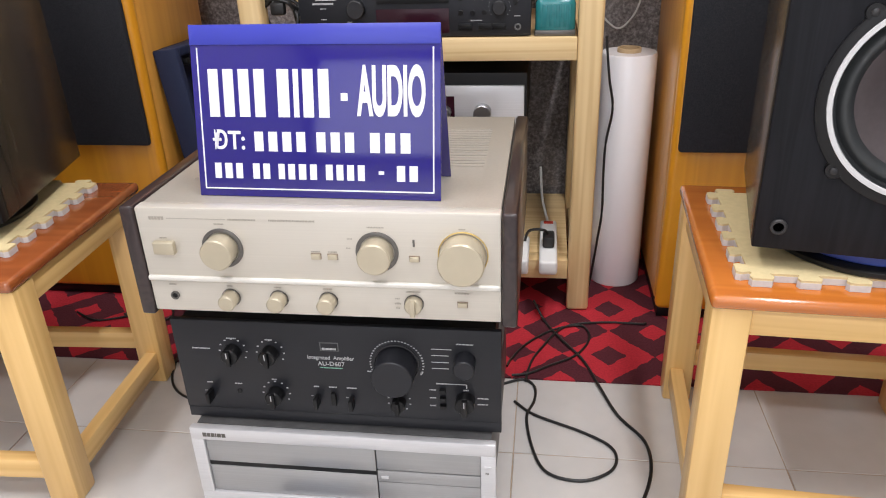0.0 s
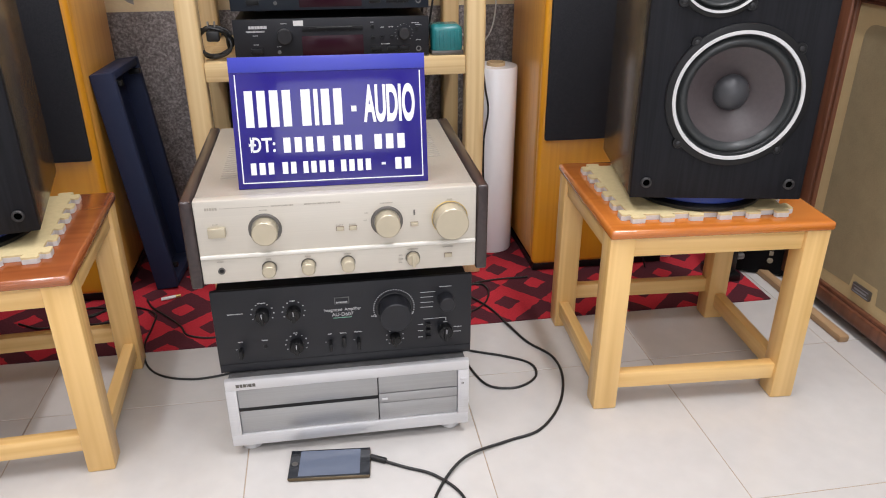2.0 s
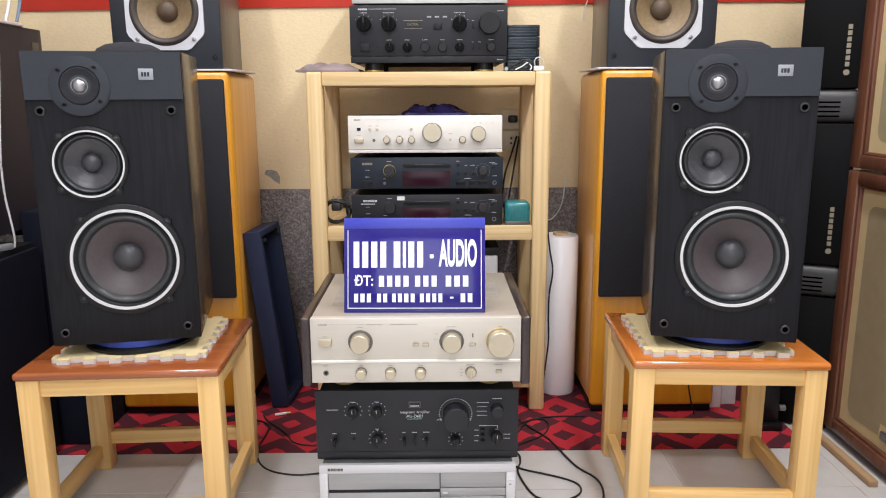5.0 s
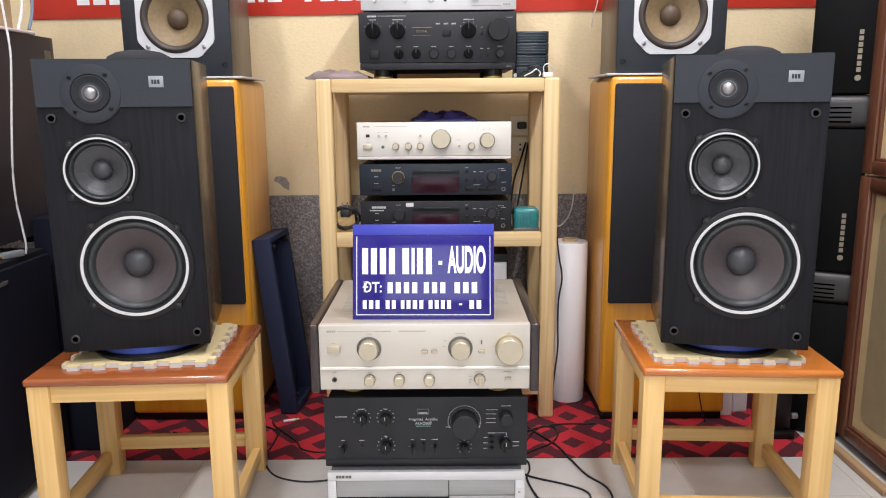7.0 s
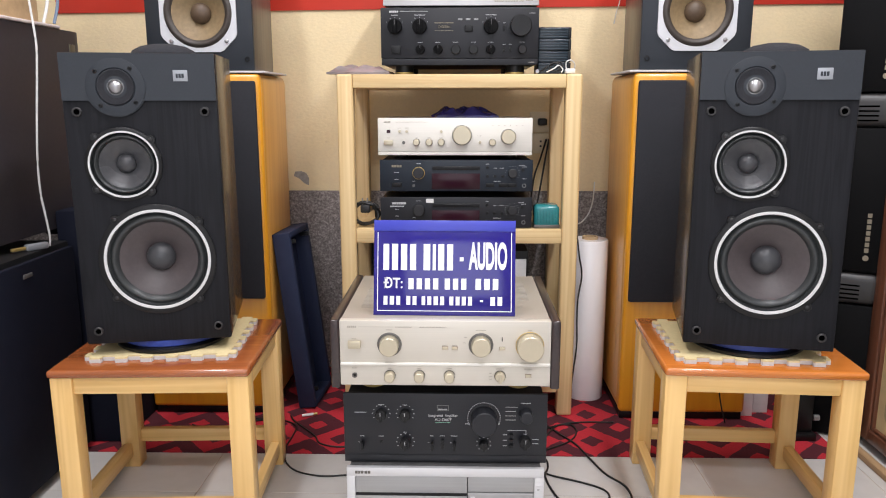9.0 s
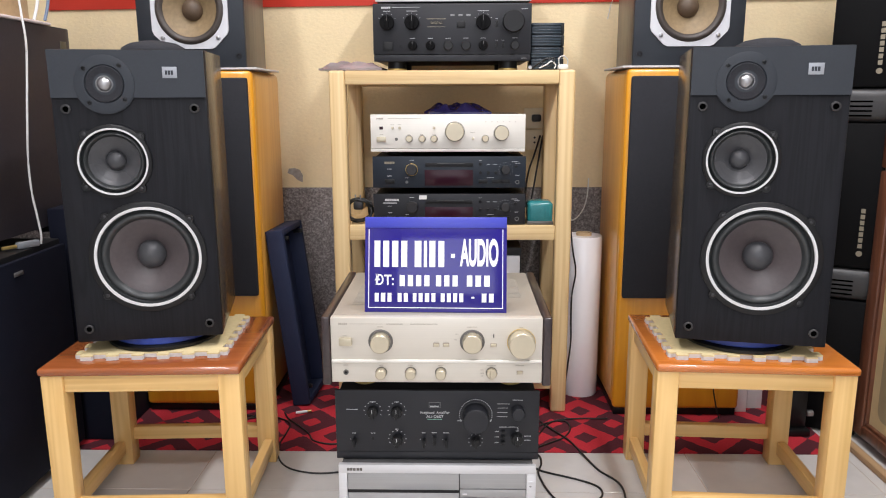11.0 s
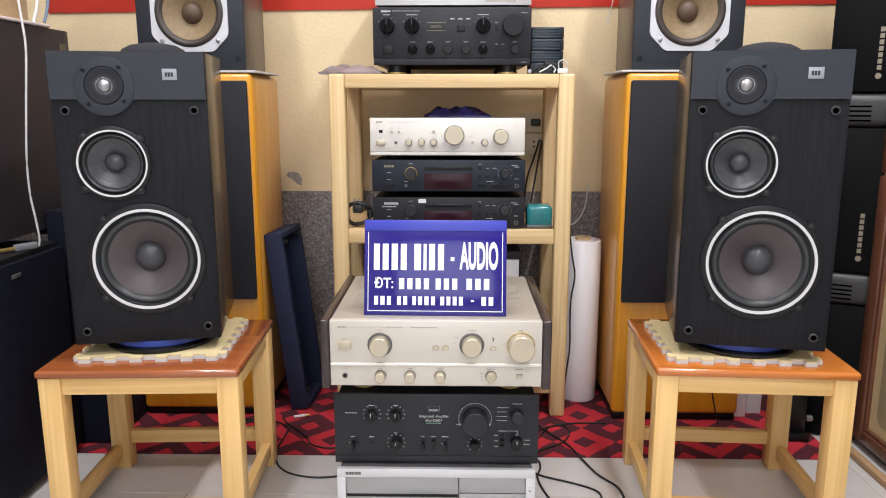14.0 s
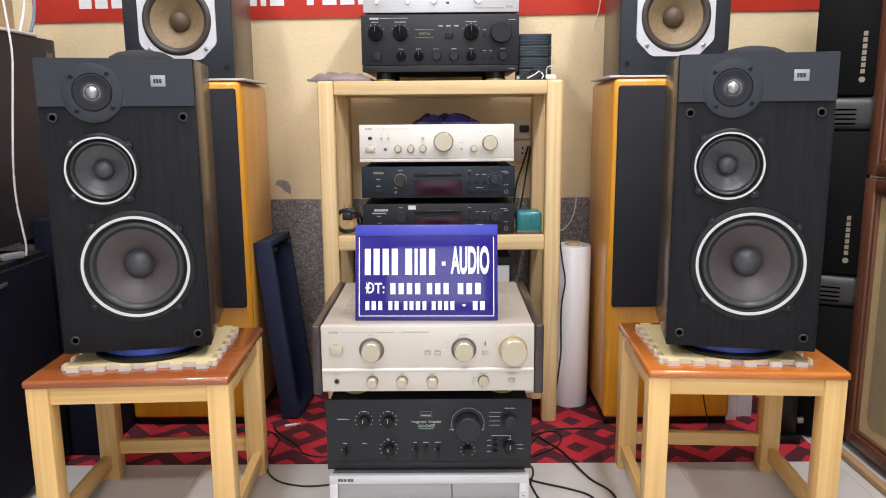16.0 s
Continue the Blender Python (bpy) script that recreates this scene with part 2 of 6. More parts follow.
# same cloth, with the darkness of the hollow behind put into its colour
M_CLOTH_DARK = mat("beige_cloth_painted_hollow", (0.33, 0.265, 0.155), 0.85, grain=420, amount=0.16, bump=0.3, stain=0.8)
M_FILM = mat("stretch_film", (0.93, 0.93, 0.95), 0.25, grain=12, amount=0.06, stretch=(1, 1, 0.2), bump=0.3, coat=0.5)
M_CARD = mat("cardboard", (0.50, 0.36, 0.20), 0.8, grain=60, amount=0.1)
M_CABLE = mat("black_cable", (0.012, 0.012, 0.012), 0.45)
M_WCABLE = mat("white_cable", (0.75, 0.75, 0.73), 0.45)
M_TEAL = mat("teal_plastic", (0.022, 0.19, 0.20), 0.25, grain=60, amount=0.1)
M_BANNER = mat("red_banner", (0.62, 0.045, 0.025), 0.45, grain=8, amount=0.06)
M_GREYPLAST = mat("grey_plastic", (0.13, 0.13, 0.13), 0.5, grain=200, amount=0.1)
M_PLASTIC_BAG = mat("dusty_plastic_bag", (0.24, 0.20, 0.20), 0.25, grain=30, amount=0.45, stretch=(0.3, 1, 1))
M_BAG_BLUE = mat("dark_blue_bag", (0.022, 0.020, 0.12), 0.2, grain=40, amount=0.3)
M_WPLAST = mat("white_plastic", (0.75, 0.75, 0.73), 0.4, grain=60, amount=0.03)
M_PHONE = mat("phone_glass", (0.025, 0.028, 0.034), 0.08, coat=0.5)
M_SCREEN = mat("dim_screen", (0.10, 0.12, 0.17), 0.12, emit=0.25)


def granite():
    m = mat("washed_granite", (0.20, 0.185, 0.18), 0.7, grain=70, amount=0.3, bump=0.6, stain=0.3)
    nt = m.node_tree
    tc = nt.nodes.new("ShaderNodeTexCoord")
    v = nt.nodes.new("ShaderNodeTexNoise")
    v.inputs["Scale"].default_value, v.inputs["Detail"].default_value, v.inputs["Roughness"].default_value = 150, 5, 0.7
    nt.links.new(tc.outputs["Object"], v.inputs["Vector"])
    cr = nt.nodes.new("ShaderNodeValToRGB")
    e = cr.color_ramp.elements
    e[0].position, e[1].position = 0.36, 0.64
    e[0].color, e[1].color = (0.11, 0.095, 0.093, 1), (0.36, 0.335, 0.325, 1)
    e.new(0.5).color = (0.205, 0.185, 0.18, 1)
    nt.links.new(v.outputs["Fac"], cr.inputs["Fac"])
    hsv = [n for n in nt.nodes if n.type == "HUE_SAT"][0]
    nt.links.new(cr.outputs["Color"], hsv.inputs["Color"])
    return m


def rug_material(px=0.173, py=0.176):
    """Woven red rug with dark diamonds inside zigzag bands."""
    m = bpy.data.materials.new("red_rug")
    m.use_nodes = True
    nt = m.node_tree
    b = nt.nodes["Principled BSDF"]
    b.inputs["Roughness"].default_value = 0.95
    b.inputs["Specular IOR Level"].default_value = 0.15
    tc = nt.nodes.new("ShaderNodeTexCoord")
    sp = nt.nodes.new("ShaderNodeSeparateXYZ")
    nt.links.new(tc.outputs["Object"], sp.inputs[0])

    def op(kind, a, c=None):
        n = nt.nodes.new("ShaderNodeMath")
        n.operation = kind
        for i, v in enumerate((a, c)):
            if v is None:
                continue
            if isinstance(v, (int, float)):
                n.inputs[i].default_value = v
            else:
                nt.links.new(v, n.inputs[i])
        return n.outputs[0]
    # distance to the nearest diamond centre in a staggered grid
    wob = nt.nodes.new("ShaderNodeTexNoise")
    wob.inputs["Scale"].default_value, wob.inputs["Detail"].default_value = 45, 3
    nt.links.new(tc.outputs["Object"], wob.inputs["Vector"])
    edge = op("MULTIPLY", op("SUBTRACT", wob.outputs["Fac"], 0.5), 0.10)
    skew = op("MULTIPLY", op("SUBTRACT", sp.outputs[1], 0.543), 0.074)
    u = op("PINGPONG", op("ADD", op("DIVIDE", op("SUBTRACT", op("SUBTRACT", sp.outputs[0], 0.401), skew), px), 20.0), 0.5)
    v = op("PINGPONG", op("ADD", op("DIVIDE", op("SUBTRACT", sp.outputs[1], 0.631), py), 20.0), 0.5)
    d = op("ADD", op("ADD", u, v), edge)
    core = op("LESS_THAN", d, 0.19)
    lattice = op("MULTIPLY", op("GREATER_THAN", d, 0.50), op("LESS_THAN", d, 0.83))
    dark = op("MINIMUM", op("ADD", core, lattice), 1.0)
    nz = nt.nodes.new("ShaderNodeTexNoise")
    nz.inputs["Scale"].default_value, nz.inputs["Detail"].default_value = 260, 3
    nt.links.new(tc.outputs["Object"], nz.inputs["Vector"])
    mix = nt.nodes.new("ShaderNodeMix")
    mix.data_type = "RGBA"
    mix.inputs[6].default_value, mix.inputs[7].default_value = (0.44, 0.028, 0.040, 1), (0.085, 0.020, 0.027, 1)
    nt.links.new(dark, mix.inputs[0])
    hsv = nt.nodes.new("ShaderNodeHueSaturation")
    nt.links.new(mix.outputs[2], hsv.inputs["Color"])
    nt.links.new(op("ADD", op("MULTIPLY", nz.outputs["Fac"], 0.8), 0.6), hsv.inputs["Value"])
    nt.links.new(hsv.outputs["Color"], b.inputs["Base Color"])
    bp = nt.nodes.new("ShaderNodeBump")
    bp.inputs["Strength"].default_value, bp.inputs["Distance"].default_value = 0.5, 0.002
    nt.links.new(nz.outputs["Fac"], bp.inputs["Height"])
    nt.links.new(bp.outputs["Normal"], b.inputs["Normal"])
    return m


def stain_wall(m):
    """Greyish damp stains and small pits over the paint."""
    nt = m.node_tree
    b = nt.nodes["Principled BSDF"]
    hsv = [n for n in nt.nodes if n.type == "HUE_SAT"][0]
    tc = nt.nodes.new("ShaderNodeTexCoord")
    last = hsv.outputs["Color"]
    for scale, lo, hi, amount, color in ((3.2, 0.52, 0.72, 0.35, (0.70, 0.58, 0.42, 1)), (26.0, 0.66, 0.76, 0.45, (0.60, 0.47, 0.30, 1)), (7.0, 0.64, 0.72, 0.30, (0.82, 0.66, 0.55, 1))):
        n = nt.nodes.new("ShaderNodeTexNoise")
        n.inputs["Scale"].default_value, n.inputs["Detail"].default_value, n.inputs["Roughness"].default_value = scale, 6, 0.65
        nt.links.new(tc.outputs["Object"], n.inputs["Vector"])
        mr = nt.nodes.new("ShaderNodeMapRange")
        mr.inputs["From Min"].default_value, mr.inputs["From Max"].default_value, mr.inputs["To Max"].default_value = lo, hi, amount
        nt.links.new(n.outputs["Fac"], mr.inputs["Value"])
        mix = nt.nodes.new("ShaderNodeMix")
        mix.data_type = "RGBA"
        mix.inputs[7].default_value = color
        nt.links.new(mr.outputs["Result"], mix.inputs[0])
        nt.links.new(last, mix.inputs[6])
        last = mix.outputs[2]
    nt.links.new(last, b.inputs["Base Color"])


stain_wall(M_WALL)
M_SOCKET = mat("beige_plastic", (0.80, 0.71, 0.52), 0.45, grain=60, amount=0.04)
M_GRANITE = granite()
M_RUG = rug_material()

# ---- building helpers ----


def box(bm, x0, x1, y0, y1, z0, z1, bevel=0.0, seg=2, m=None):
    vs = [bm.verts.new(p) for p in ((x0, y0, z0), (x1, y0, z0), (x1, y1, z0), (x0, y1, z0), (x0, y0, z1), (x1, y0, z1), (x1, y1, z1), (x0, y1, z1))]
    fs = [bm.faces.new([vs[i] for i in f]) for f in ((3, 2, 1, 0), (4, 5, 6, 7), (0, 1, 5, 4), (1, 2, 6, 5), (2, 3, 7, 6), (3, 0, 4, 7))]
    if bevel:
        es = {e for f in fs for e in f.edges}
        r = bmesh.ops.bevel(bm, geom=list(es), offset=bevel, segments=seg, profile=0.5, affect="EDGES")
        vs = list({v for f in r["faces"] for v in f.verts} | {v for v in vs if v.is_valid})
    if m is not None:
        bmesh.ops.transform(bm, matrix=m, verts=[v for v in vs if v.is_valid])
    return bm


def lathe(bm, profile, center, axis="y", seg=32, close=False):
    """Turns (radius, along) pairs round an axis through center; along y it grows towards the viewer's far side."""
    rings = []
    cx, cy, cz = center
    for r, a in profile:
        ring = []
        for i in range(seg):
            t = 2 * math.pi * i / seg
            c, s = r * math.cos(t), r * math.sin(t)
            p = {"y": (cx + c, cy + a, cz + s), "z": (cx + c, cy + s, cz + a), "x": (cx + a, cy + c, cz + s)}[axis]
            ring.append(bm.verts.new(p))
        rings.append(ring)
    for a, b in zip(rings, rings[1:]):
        for i in range(seg):
            bm.faces.new((a[i], a[(i + 1) % seg], b[(i + 1) % seg], b[i]))
    if close:
        bm.faces.new(rings[0])
        bm.faces.new(list(reversed(rings[-1])))
    return bm


def disc(r, depth, center, axis="y", seg=28, bevel=0.001):
    """A knob or button: a short cylinder that stands depth proud of center towards -y (or up for z)."""
    bm = bmesh.new()
    s = -1 if axis == "y" else 1
    lathe(bm, [(r, 0), (r, s * (depth - bevel)), (r - bevel, s * depth)], center, axis, seg, True)
    return bm


def extrude_outline(pts, y0, y1, plane="xz", bevel=0.0):
    """A flat outline with thickness, standing (xz, from y0 to y1) or lying (xy, from z y0 to y1)."""
    bm = bmesh.new()
    f = (lambda p, d: (p[0], d, p[1])) if plane == "xz" else (lambda p, d: (p[0], p[1], d))
    a = [bm.verts.new(f(p, y0)) for p in pts]
    b = [bm.verts.new(f(p, y1)) for p in pts]
    bm.faces.new(a)
    bm.faces.new(list(reversed(b)))
    for i in range(len(pts)):
        j = (i + 1) % len(pts)
        bm.faces.new((a[j], a[i], b[i], b[j]))
    return bm


def smooth_path(pts, n=6):
    out = []
    P = [Vector(p) for p in pts]
    P = [P[0] * 2 - P[1]] + P + [P[-1] * 2 - P[-2]]
    for i in range(1, len(P) - 2):
        for k in range(n):
            t = k / n
            a, b, c, d = P[i - 1], P[i], P[i + 1], P[i + 2]
            out.append(0.5 * ((2 * b) + (c - a) * t + (2 * a - 5 * b + 4 * c - d) * t * t + (3 * b - a - 3 * c + d) * t ** 3))
    out.append(P[-2])
    return out


def tube(pts, r, seg=8, n=6):
    bm = bmesh.new()
    path = smooth_path(pts, n)
    rings = []
    for i, p in enumerate(path):
        d = (path[min(i + 1, len(path) - 1)] - path[max(i - 1, 0)]).normalized()
        u = d.cross(Vector((0, 0, 1)))
        if u.length < 0.05:
            u = d.cross(Vector((0, 1, 0)))
        u.normalize()
        w = u.cross(d).normalized()
        rings.append([bm.verts.new(p + r * (math.cos(2 * math.pi * k / seg) * u + math.sin(2 * math.pi * k / seg) * w)) for k in range(seg)])
    for a, b in zip(rings, rings[1:]):
        for k in range(seg):
            bm.faces.new((a[k], a[(k + 1) % seg], b[(k + 1) % seg], b[k]))
    bm.faces.new(rings[0])
    bm.faces.new(list(reversed(rings[-1])))
    return bm


def finish(name, bm, material):
    bmesh.ops.recalc_face_normals(bm, faces=bm.faces)
    me = bpy.data.meshes.new(name)
    bm.to_mesh(me)
    bm.free()
    me.materials.append(material)
    for p in me.polygons:
        p.use_smooth = True
    try:
        me.set_sharp_from_angle(angle=radians(38))
    except AttributeError:
        pass
    return me


def part(name, bm, material, parent, label=""):
    ob = new(name, finish(name, bm, material))
    ob.parent = parent
    if label:
        ob["label"] = label
    return ob


def thing(name, m, label, category, group=""):
    ob = new(name)
    ob.empty_display_size = 0.05
    ob.matrix_world = m
    return tagged(ob, label, category, group)


def solid(name, bm, material, label="", category="", group="", kind="", m=None):
    """A thing of one mesh."""
    ob = new(name, finish(name, bm, material))
    if m is not None:
        ob.matrix_world = m
    return tagged(ob, label, category, group, kind)


def cube(*a, **k):
    return box(bmesh.new(), *a, **k)


def writing(name, text, size, x, y, z, material, parent, width=None, label="", rot=(90, 0, 0), bold=0.0):
    """Letters as a mesh, centred on (x, z), standing on the plane y."""
    c = bpy.data.curves.new(name, "FONT")
    c.body, c.size, c.extrude, c.offset = text, size, 0.0003, bold
    c.align_x, c.align_y = "CENTER", "CENTER"
    o = new(name, c)
    bpy.context.view_layer.update()
    me = bpy.data.meshes.new_from_object(o.evaluated_get(bpy.context.evaluated_depsgraph_get()))
    wid = o.dimensions.x
    bpy.data.objects.remove(o)
    sx = width / wid if width and wid else 1
    me.transform(pose(x, y, z, *rot) @ Matrix.Diagonal((sx, 1, 1, 1)))
    me.materials.append(material)
    ob = new(name, me)
    ob.parent = parent
    if label:
        ob["label"] = label
    return ob


def bars(bm, x, y, z, widths, h, gap=0.0004, t=0.0005):
    """A word that cannot be read: one upright bar for each letter, from x to the right."""
    for w in widths:
        box(bm, x, x + w, y - t, y, z, z + h)
        x += w + gap
    return bm

# ---- structure ----
FLOOR_Y0, WALL_Y = -3.8, 1.03
WX0, WX1, CEIL_Z = -1.55, 1.55, 2.75
floor = solid("floor", cube(WX0, WX1, FLOOR_Y0, WALL_Y, -0.1, -0.0010), M_GROUT, "tile floor of glossy cream squares with brown joints", "floor", kind="structure")
wall_north = solid("wall_north", cube(WX0 - 0.15, WX1 + 0.15, WALL_Y, WALL_Y + 0.15, -0.1, CEIL_Z), M_WALL, "yellow plastered wall with stains and bare patches", "wall", kind="structure")
# unseen walls close the room; their grey is chosen to cut bounced light
solid("wall_west", cube(WX0 - 0.15, WX0, FLOOR_Y0, WALL_Y - 0.002, -0.1, CEIL_Z), M_WALL_GREY, "plain unseen wall, grey to limit bounced light", "wall", kind="structure")
solid("wall_east", cube(WX1, WX1 + 0.15, FLOOR_Y0, WALL_Y - 0.002, -0.1, CEIL_Z), M_WALL_GREY, "plain unseen wall, grey to limit bounced light", "wall", kind="structure")
solid("wall_south", cube(WX0 - 0.15, WX1 + 0.15, FLOOR_Y0 - 0.15, FLOOR_Y0, -0.1, CEIL_Z), M_WALL_GREY, "plain unseen wall, grey to limit bounced light", "wall", kind="structure")
solid("ceiling", cube(WX0 - 0.15, WX1 + 0.15, FLOOR_Y0 - 0.15, WALL_Y + 0.15, CEIL_Z, CEIL_Z + 0.12), M_CEIL, "plain white ceiling", "ceiling", kind="structure")
solid("trim", cube(WX0, WX1, WALL_Y - 0.012, WALL_Y - 0.0005, -0.003, 0.627, 0.003), M_GRANITE, "grey washed granite dado along the wall", "dado", kind="structure")

# red rug along the wall
rug = solid("rug", cube(-1.0, 1.04, 0.37, WALL_Y - 0.015, 0.0, 0.004, 0.001), M_RUG, "red woven rug with dark diamond pattern on the tiles", "rug")

# ---- stools ----


def stool(m, label, seat, w=0.404, d=0.354, h=0.379):
    s = thing("stool", m, label, "stool", "stools under the loudspeakers")
    t = 0.046
    for sx in (-1, 1):
        for sy in (-1, 1):
            bm = cube(-t / 2, t / 2, -t / 2, t / 2, 0, h - 0.017, 0.004)
            bmesh.ops.translate(bm, verts=bm.verts, vec=(sx * (w / 2 - t / 2), sy * (d / 2 - t / 2), 0))
            part("leg", bm, M_STOOL, s)
    for sy in (-1, 1):
        y = sy * (d / 2 - 0.018)
        part("apron", cube(-w / 2 + t, w / 2 - t, y - 0.012, y + 0.012, h - 0.056, h - 0.017, 0.002), M_STOOL_X, s)
        z = 0.042 if sy < 0 else 0.062
        part("stretcher", cube(-w / 2 + t - 0.001, w / 2 - t + 0.001, y - 0.011, y + 0.011, z, z + 0.034, 0.003), M_STOOL_X, s)
    for sx in (-1, 1):
        x = sx * (w / 2 - 0.018)
        part("apron", cube(x - 0.012, x + 0.012, -d / 2 + t, d / 2 - t, h - 0.056, h - 0.017, 0.002), M_STOOL_Y, s)
        part("stretcher", cube(x - 0.011, x + 0.011, -d / 2 + t - 0.001, d / 2 - t + 0.001, 0.03, 0.066, 0.003), M_STOOL_Y, s)
    part("seat", cube(-w / 2 - 0.003, w / 2 + 0.003, -d / 2 - 0.007, d / 2 + 0.007, h - 0.018, h, 0.007, 3), seat, s, "red-brown varnished wooden seat board")
    return s


stool(pose(0.6715, 0.1900, 0, 0, 0, -3.2), "pine stool with orange-brown varnished seat under a loudspeaker", M_SEAT)
stool(pose(-0.6225, 0.166, 0, 0, 0, 2.7), "pine stool with dark red-brown varnished seat under a loudspeaker", M_SEAT_DARK, 0.410)


def foam_mat(m, w=0.290, d=0.262, t=0.011):
    """Play-mat tile with knobbed interlocking edges."""
    n, k = 6, []

    def side(length, nn):
        pts, step = [], length / nn
        for i in range(nn):
            a = i * step
            if i % 2 == 0:
                pts += [(a + 0.12 * step, 0), (a - 0.02 * step, 0.008), (a + 0.08 * step, 0.014), (a + 0.92 * step, 0.014), (a + 1.02 * step, 0.008), (a + 0.88 * step, 0)]
            else:
                pts += [(a + 0.1 * step, 0), (a + 0.9 * step, 0)]
        return pts
    for px, py in side(w, 11):
        k.append((-w / 2 + px, -d / 2 - py))
    for px, py in side(d, 11):
        k.append((w / 2 + py, -d / 2 + px))
    for px, py in side(w, 11):
        k.append((w / 2 - px, d / 2 + py))
    for px, py in side(d, 11):
        k.append((-w / 2 - py, d / 2 - px))
    s = thing("foam_mat", m, "cream foam puzzle mat with knobbed edges on a stool", "foam mat", "foam mats on the stools")
    part("foam_base", extrude_outline(k, 0.0, t - 0.003, "xy"), M_FOAM_EDGE, s, "grey lower foam layer")
    part("foam_top", extrude_outline([(x * 0.997, y * 0.997) for x, y in k], t - 0.003, t, "xy"), M_FOAM, s)
    return s


foam_mat(pose(0.656, 0.182, 0.3793, 0, 0, -3))
foam_mat(pose(-0.622, 0.178, 0.3793, 0, 0, 5))


def turntable(m, h):
    s = thing("swivel_base", m, "round black swivel base with blue ring under a loudspeaker", "swivel base", "swivel bases")
    bm = bmesh.new()
    lathe(bm, [(0.118, 0), (0.122, 0.003), (0.122, 0.008), (0.117, 0.011)], (0, 0, 0), "z", 48, True)
    part("lower_disc", bm, M_BLACK, s)
    bm = bmesh.new()
    lathe(bm, [(0.108, 0.0112), (0.110, 0.013), (0.110, h - 0.001), (0.108, h)], (0, 0, 0), "z", 48, True)
    part("upper_disc", bm, M_BLUE, s, "blue plastic upper disc")
    return s


turntable(pose(0.672, 0.165, 0.3905), 0.0250)
turntable(pose(-0.625, 0.17, 0.3905), 0.0270)


# ---- the pair of large loudspeakers ----
def driver(parent, x, z, ring_r, cone_mat, dome_r, name, lobes=True, tilt=45):
    d = new(name)
    d.parent = parent
    d.matrix_basis = pose(x, 0, z)
    bm = bmesh.new()
    lathe(bm, [(ring_r * 1.13, 0.0), (ring_r * 1.13, -0.004), (ring_r * 1.10, -0.0055), (ring_r * 1.0, -0.0055), (ring_r * 0.99, 0.004)], (0, 0, 0), "y", 56)
    if lobes:
        for k in range(4):
            a = radians(tilt + 90 * k)
            px, pz = ring_r * 1.125 * math.cos(a), ring_r * 1.125 * math.sin(a)
            lathe(bm, [(0.0095, 0.0), (0.0095, -0.0042), (0.0088, -0.0052)], (px, 0, pz), "y", 16, True)
    part("basket", bm, M_BLACK, d)
    for k in range(4):
        a = radians(tilt + 90 * k)
        bm = bmesh.new()
        lathe(bm, [(0.0042, -0.005), (0.0042, -0.0068), (0.003, -0.0076)], (ring_r * 1.13 * math.cos(a), 0, ring_r * 1.13 * math.sin(a)), "y", 10, True)
        part("screw", bm, M_RUBBER, d)
    bm = bmesh.new()
    lathe(bm, [(ring_r * 1.027, -0.0054), (ring_r * 1.023, -0.0070), (ring_r * 0.976, -0.0070), (ring_r * 0.964, -0.004)], (0, 0, 0), "y", 64)
    part("trim_ring", bm, M_WHITE_RING, d, "white painted trim ring")
    bm = bmesh.new()
    prof = [(ring_r * 0.9645, -0.005), (ring_r * 0.955, 0.002)]
    for i in range(9):
        t = i / 8
        prof.append((ring_r * (0.93 - 0.17 * t), 0.004 - 0.008 * math.sin(math.pi * t) + 0.002 * t))
    lathe(bm, prof, (0, 0, 0), "y", 64)
    part("surround", bm, M_SURROUND, d, "black rubber surround")
    bm = bmesh.new()
    r0 = ring_r * 0.77
    prof = [(r0, 0.0065)]
    for i in range(1, 13):
        t = i / 12
        rr = r0 + (dome_r * 0.95 - r0) * t
        yy = 0.0065 + 0.26 * ring_r * t ** 1.15
        prof.append((rr, yy + (0.0005 if i % 2 and i > 3 else 0)))
    lathe(bm, prof, (0, 0, 0), "y", 64)
    part("cone", bm, cone_mat, d)
    bm = bmesh.new()
    base = 0.0065 + 0.26 * ring_r * 0.97
    prof = [(dome_r * math.cos(a), base - dome_r * 0.75 * math.sin(a)) for a in (radians(v) for v in range(0, 90, 10))] + [(0.0004, base - dome_r * 0.75)]
    lathe(bm, prof, (0, 0, 0), "y", 40)
    part("dust_dome", bm, M_DOME, d)
    return d


def cut_holes(board, parent, holes):
    """Round openings (x, z, radius) through a front board."""
    cut = bmesh.new()
    for x, z, r in holes:
        lathe(cut, [(r, -0.05), (r, 0.06)], (x, 0, z), "y", 56, True)
    bmesh.ops.recalc_face_normals(cut, faces=cut.faces)
    cme = bpy.data.meshes.new("cutter")
    cut.to_mesh(cme)
    cut.free()
    cob = new("cutter", cme)
    cob.parent = parent
    md = board.modifiers.new("cut", "BOOLEAN")
    md.object, md.operation, md.solver = cob, "DIFFERENCE", "EXACT"
    bpy.context.view_layer.update()
    me = bpy.data.meshes.new_from_object(board.evaluated_get(bpy.context.evaluated_depsgraph_get()))
    board.modifiers.clear()
    board.data = me
    bpy.data.objects.remove(cob)


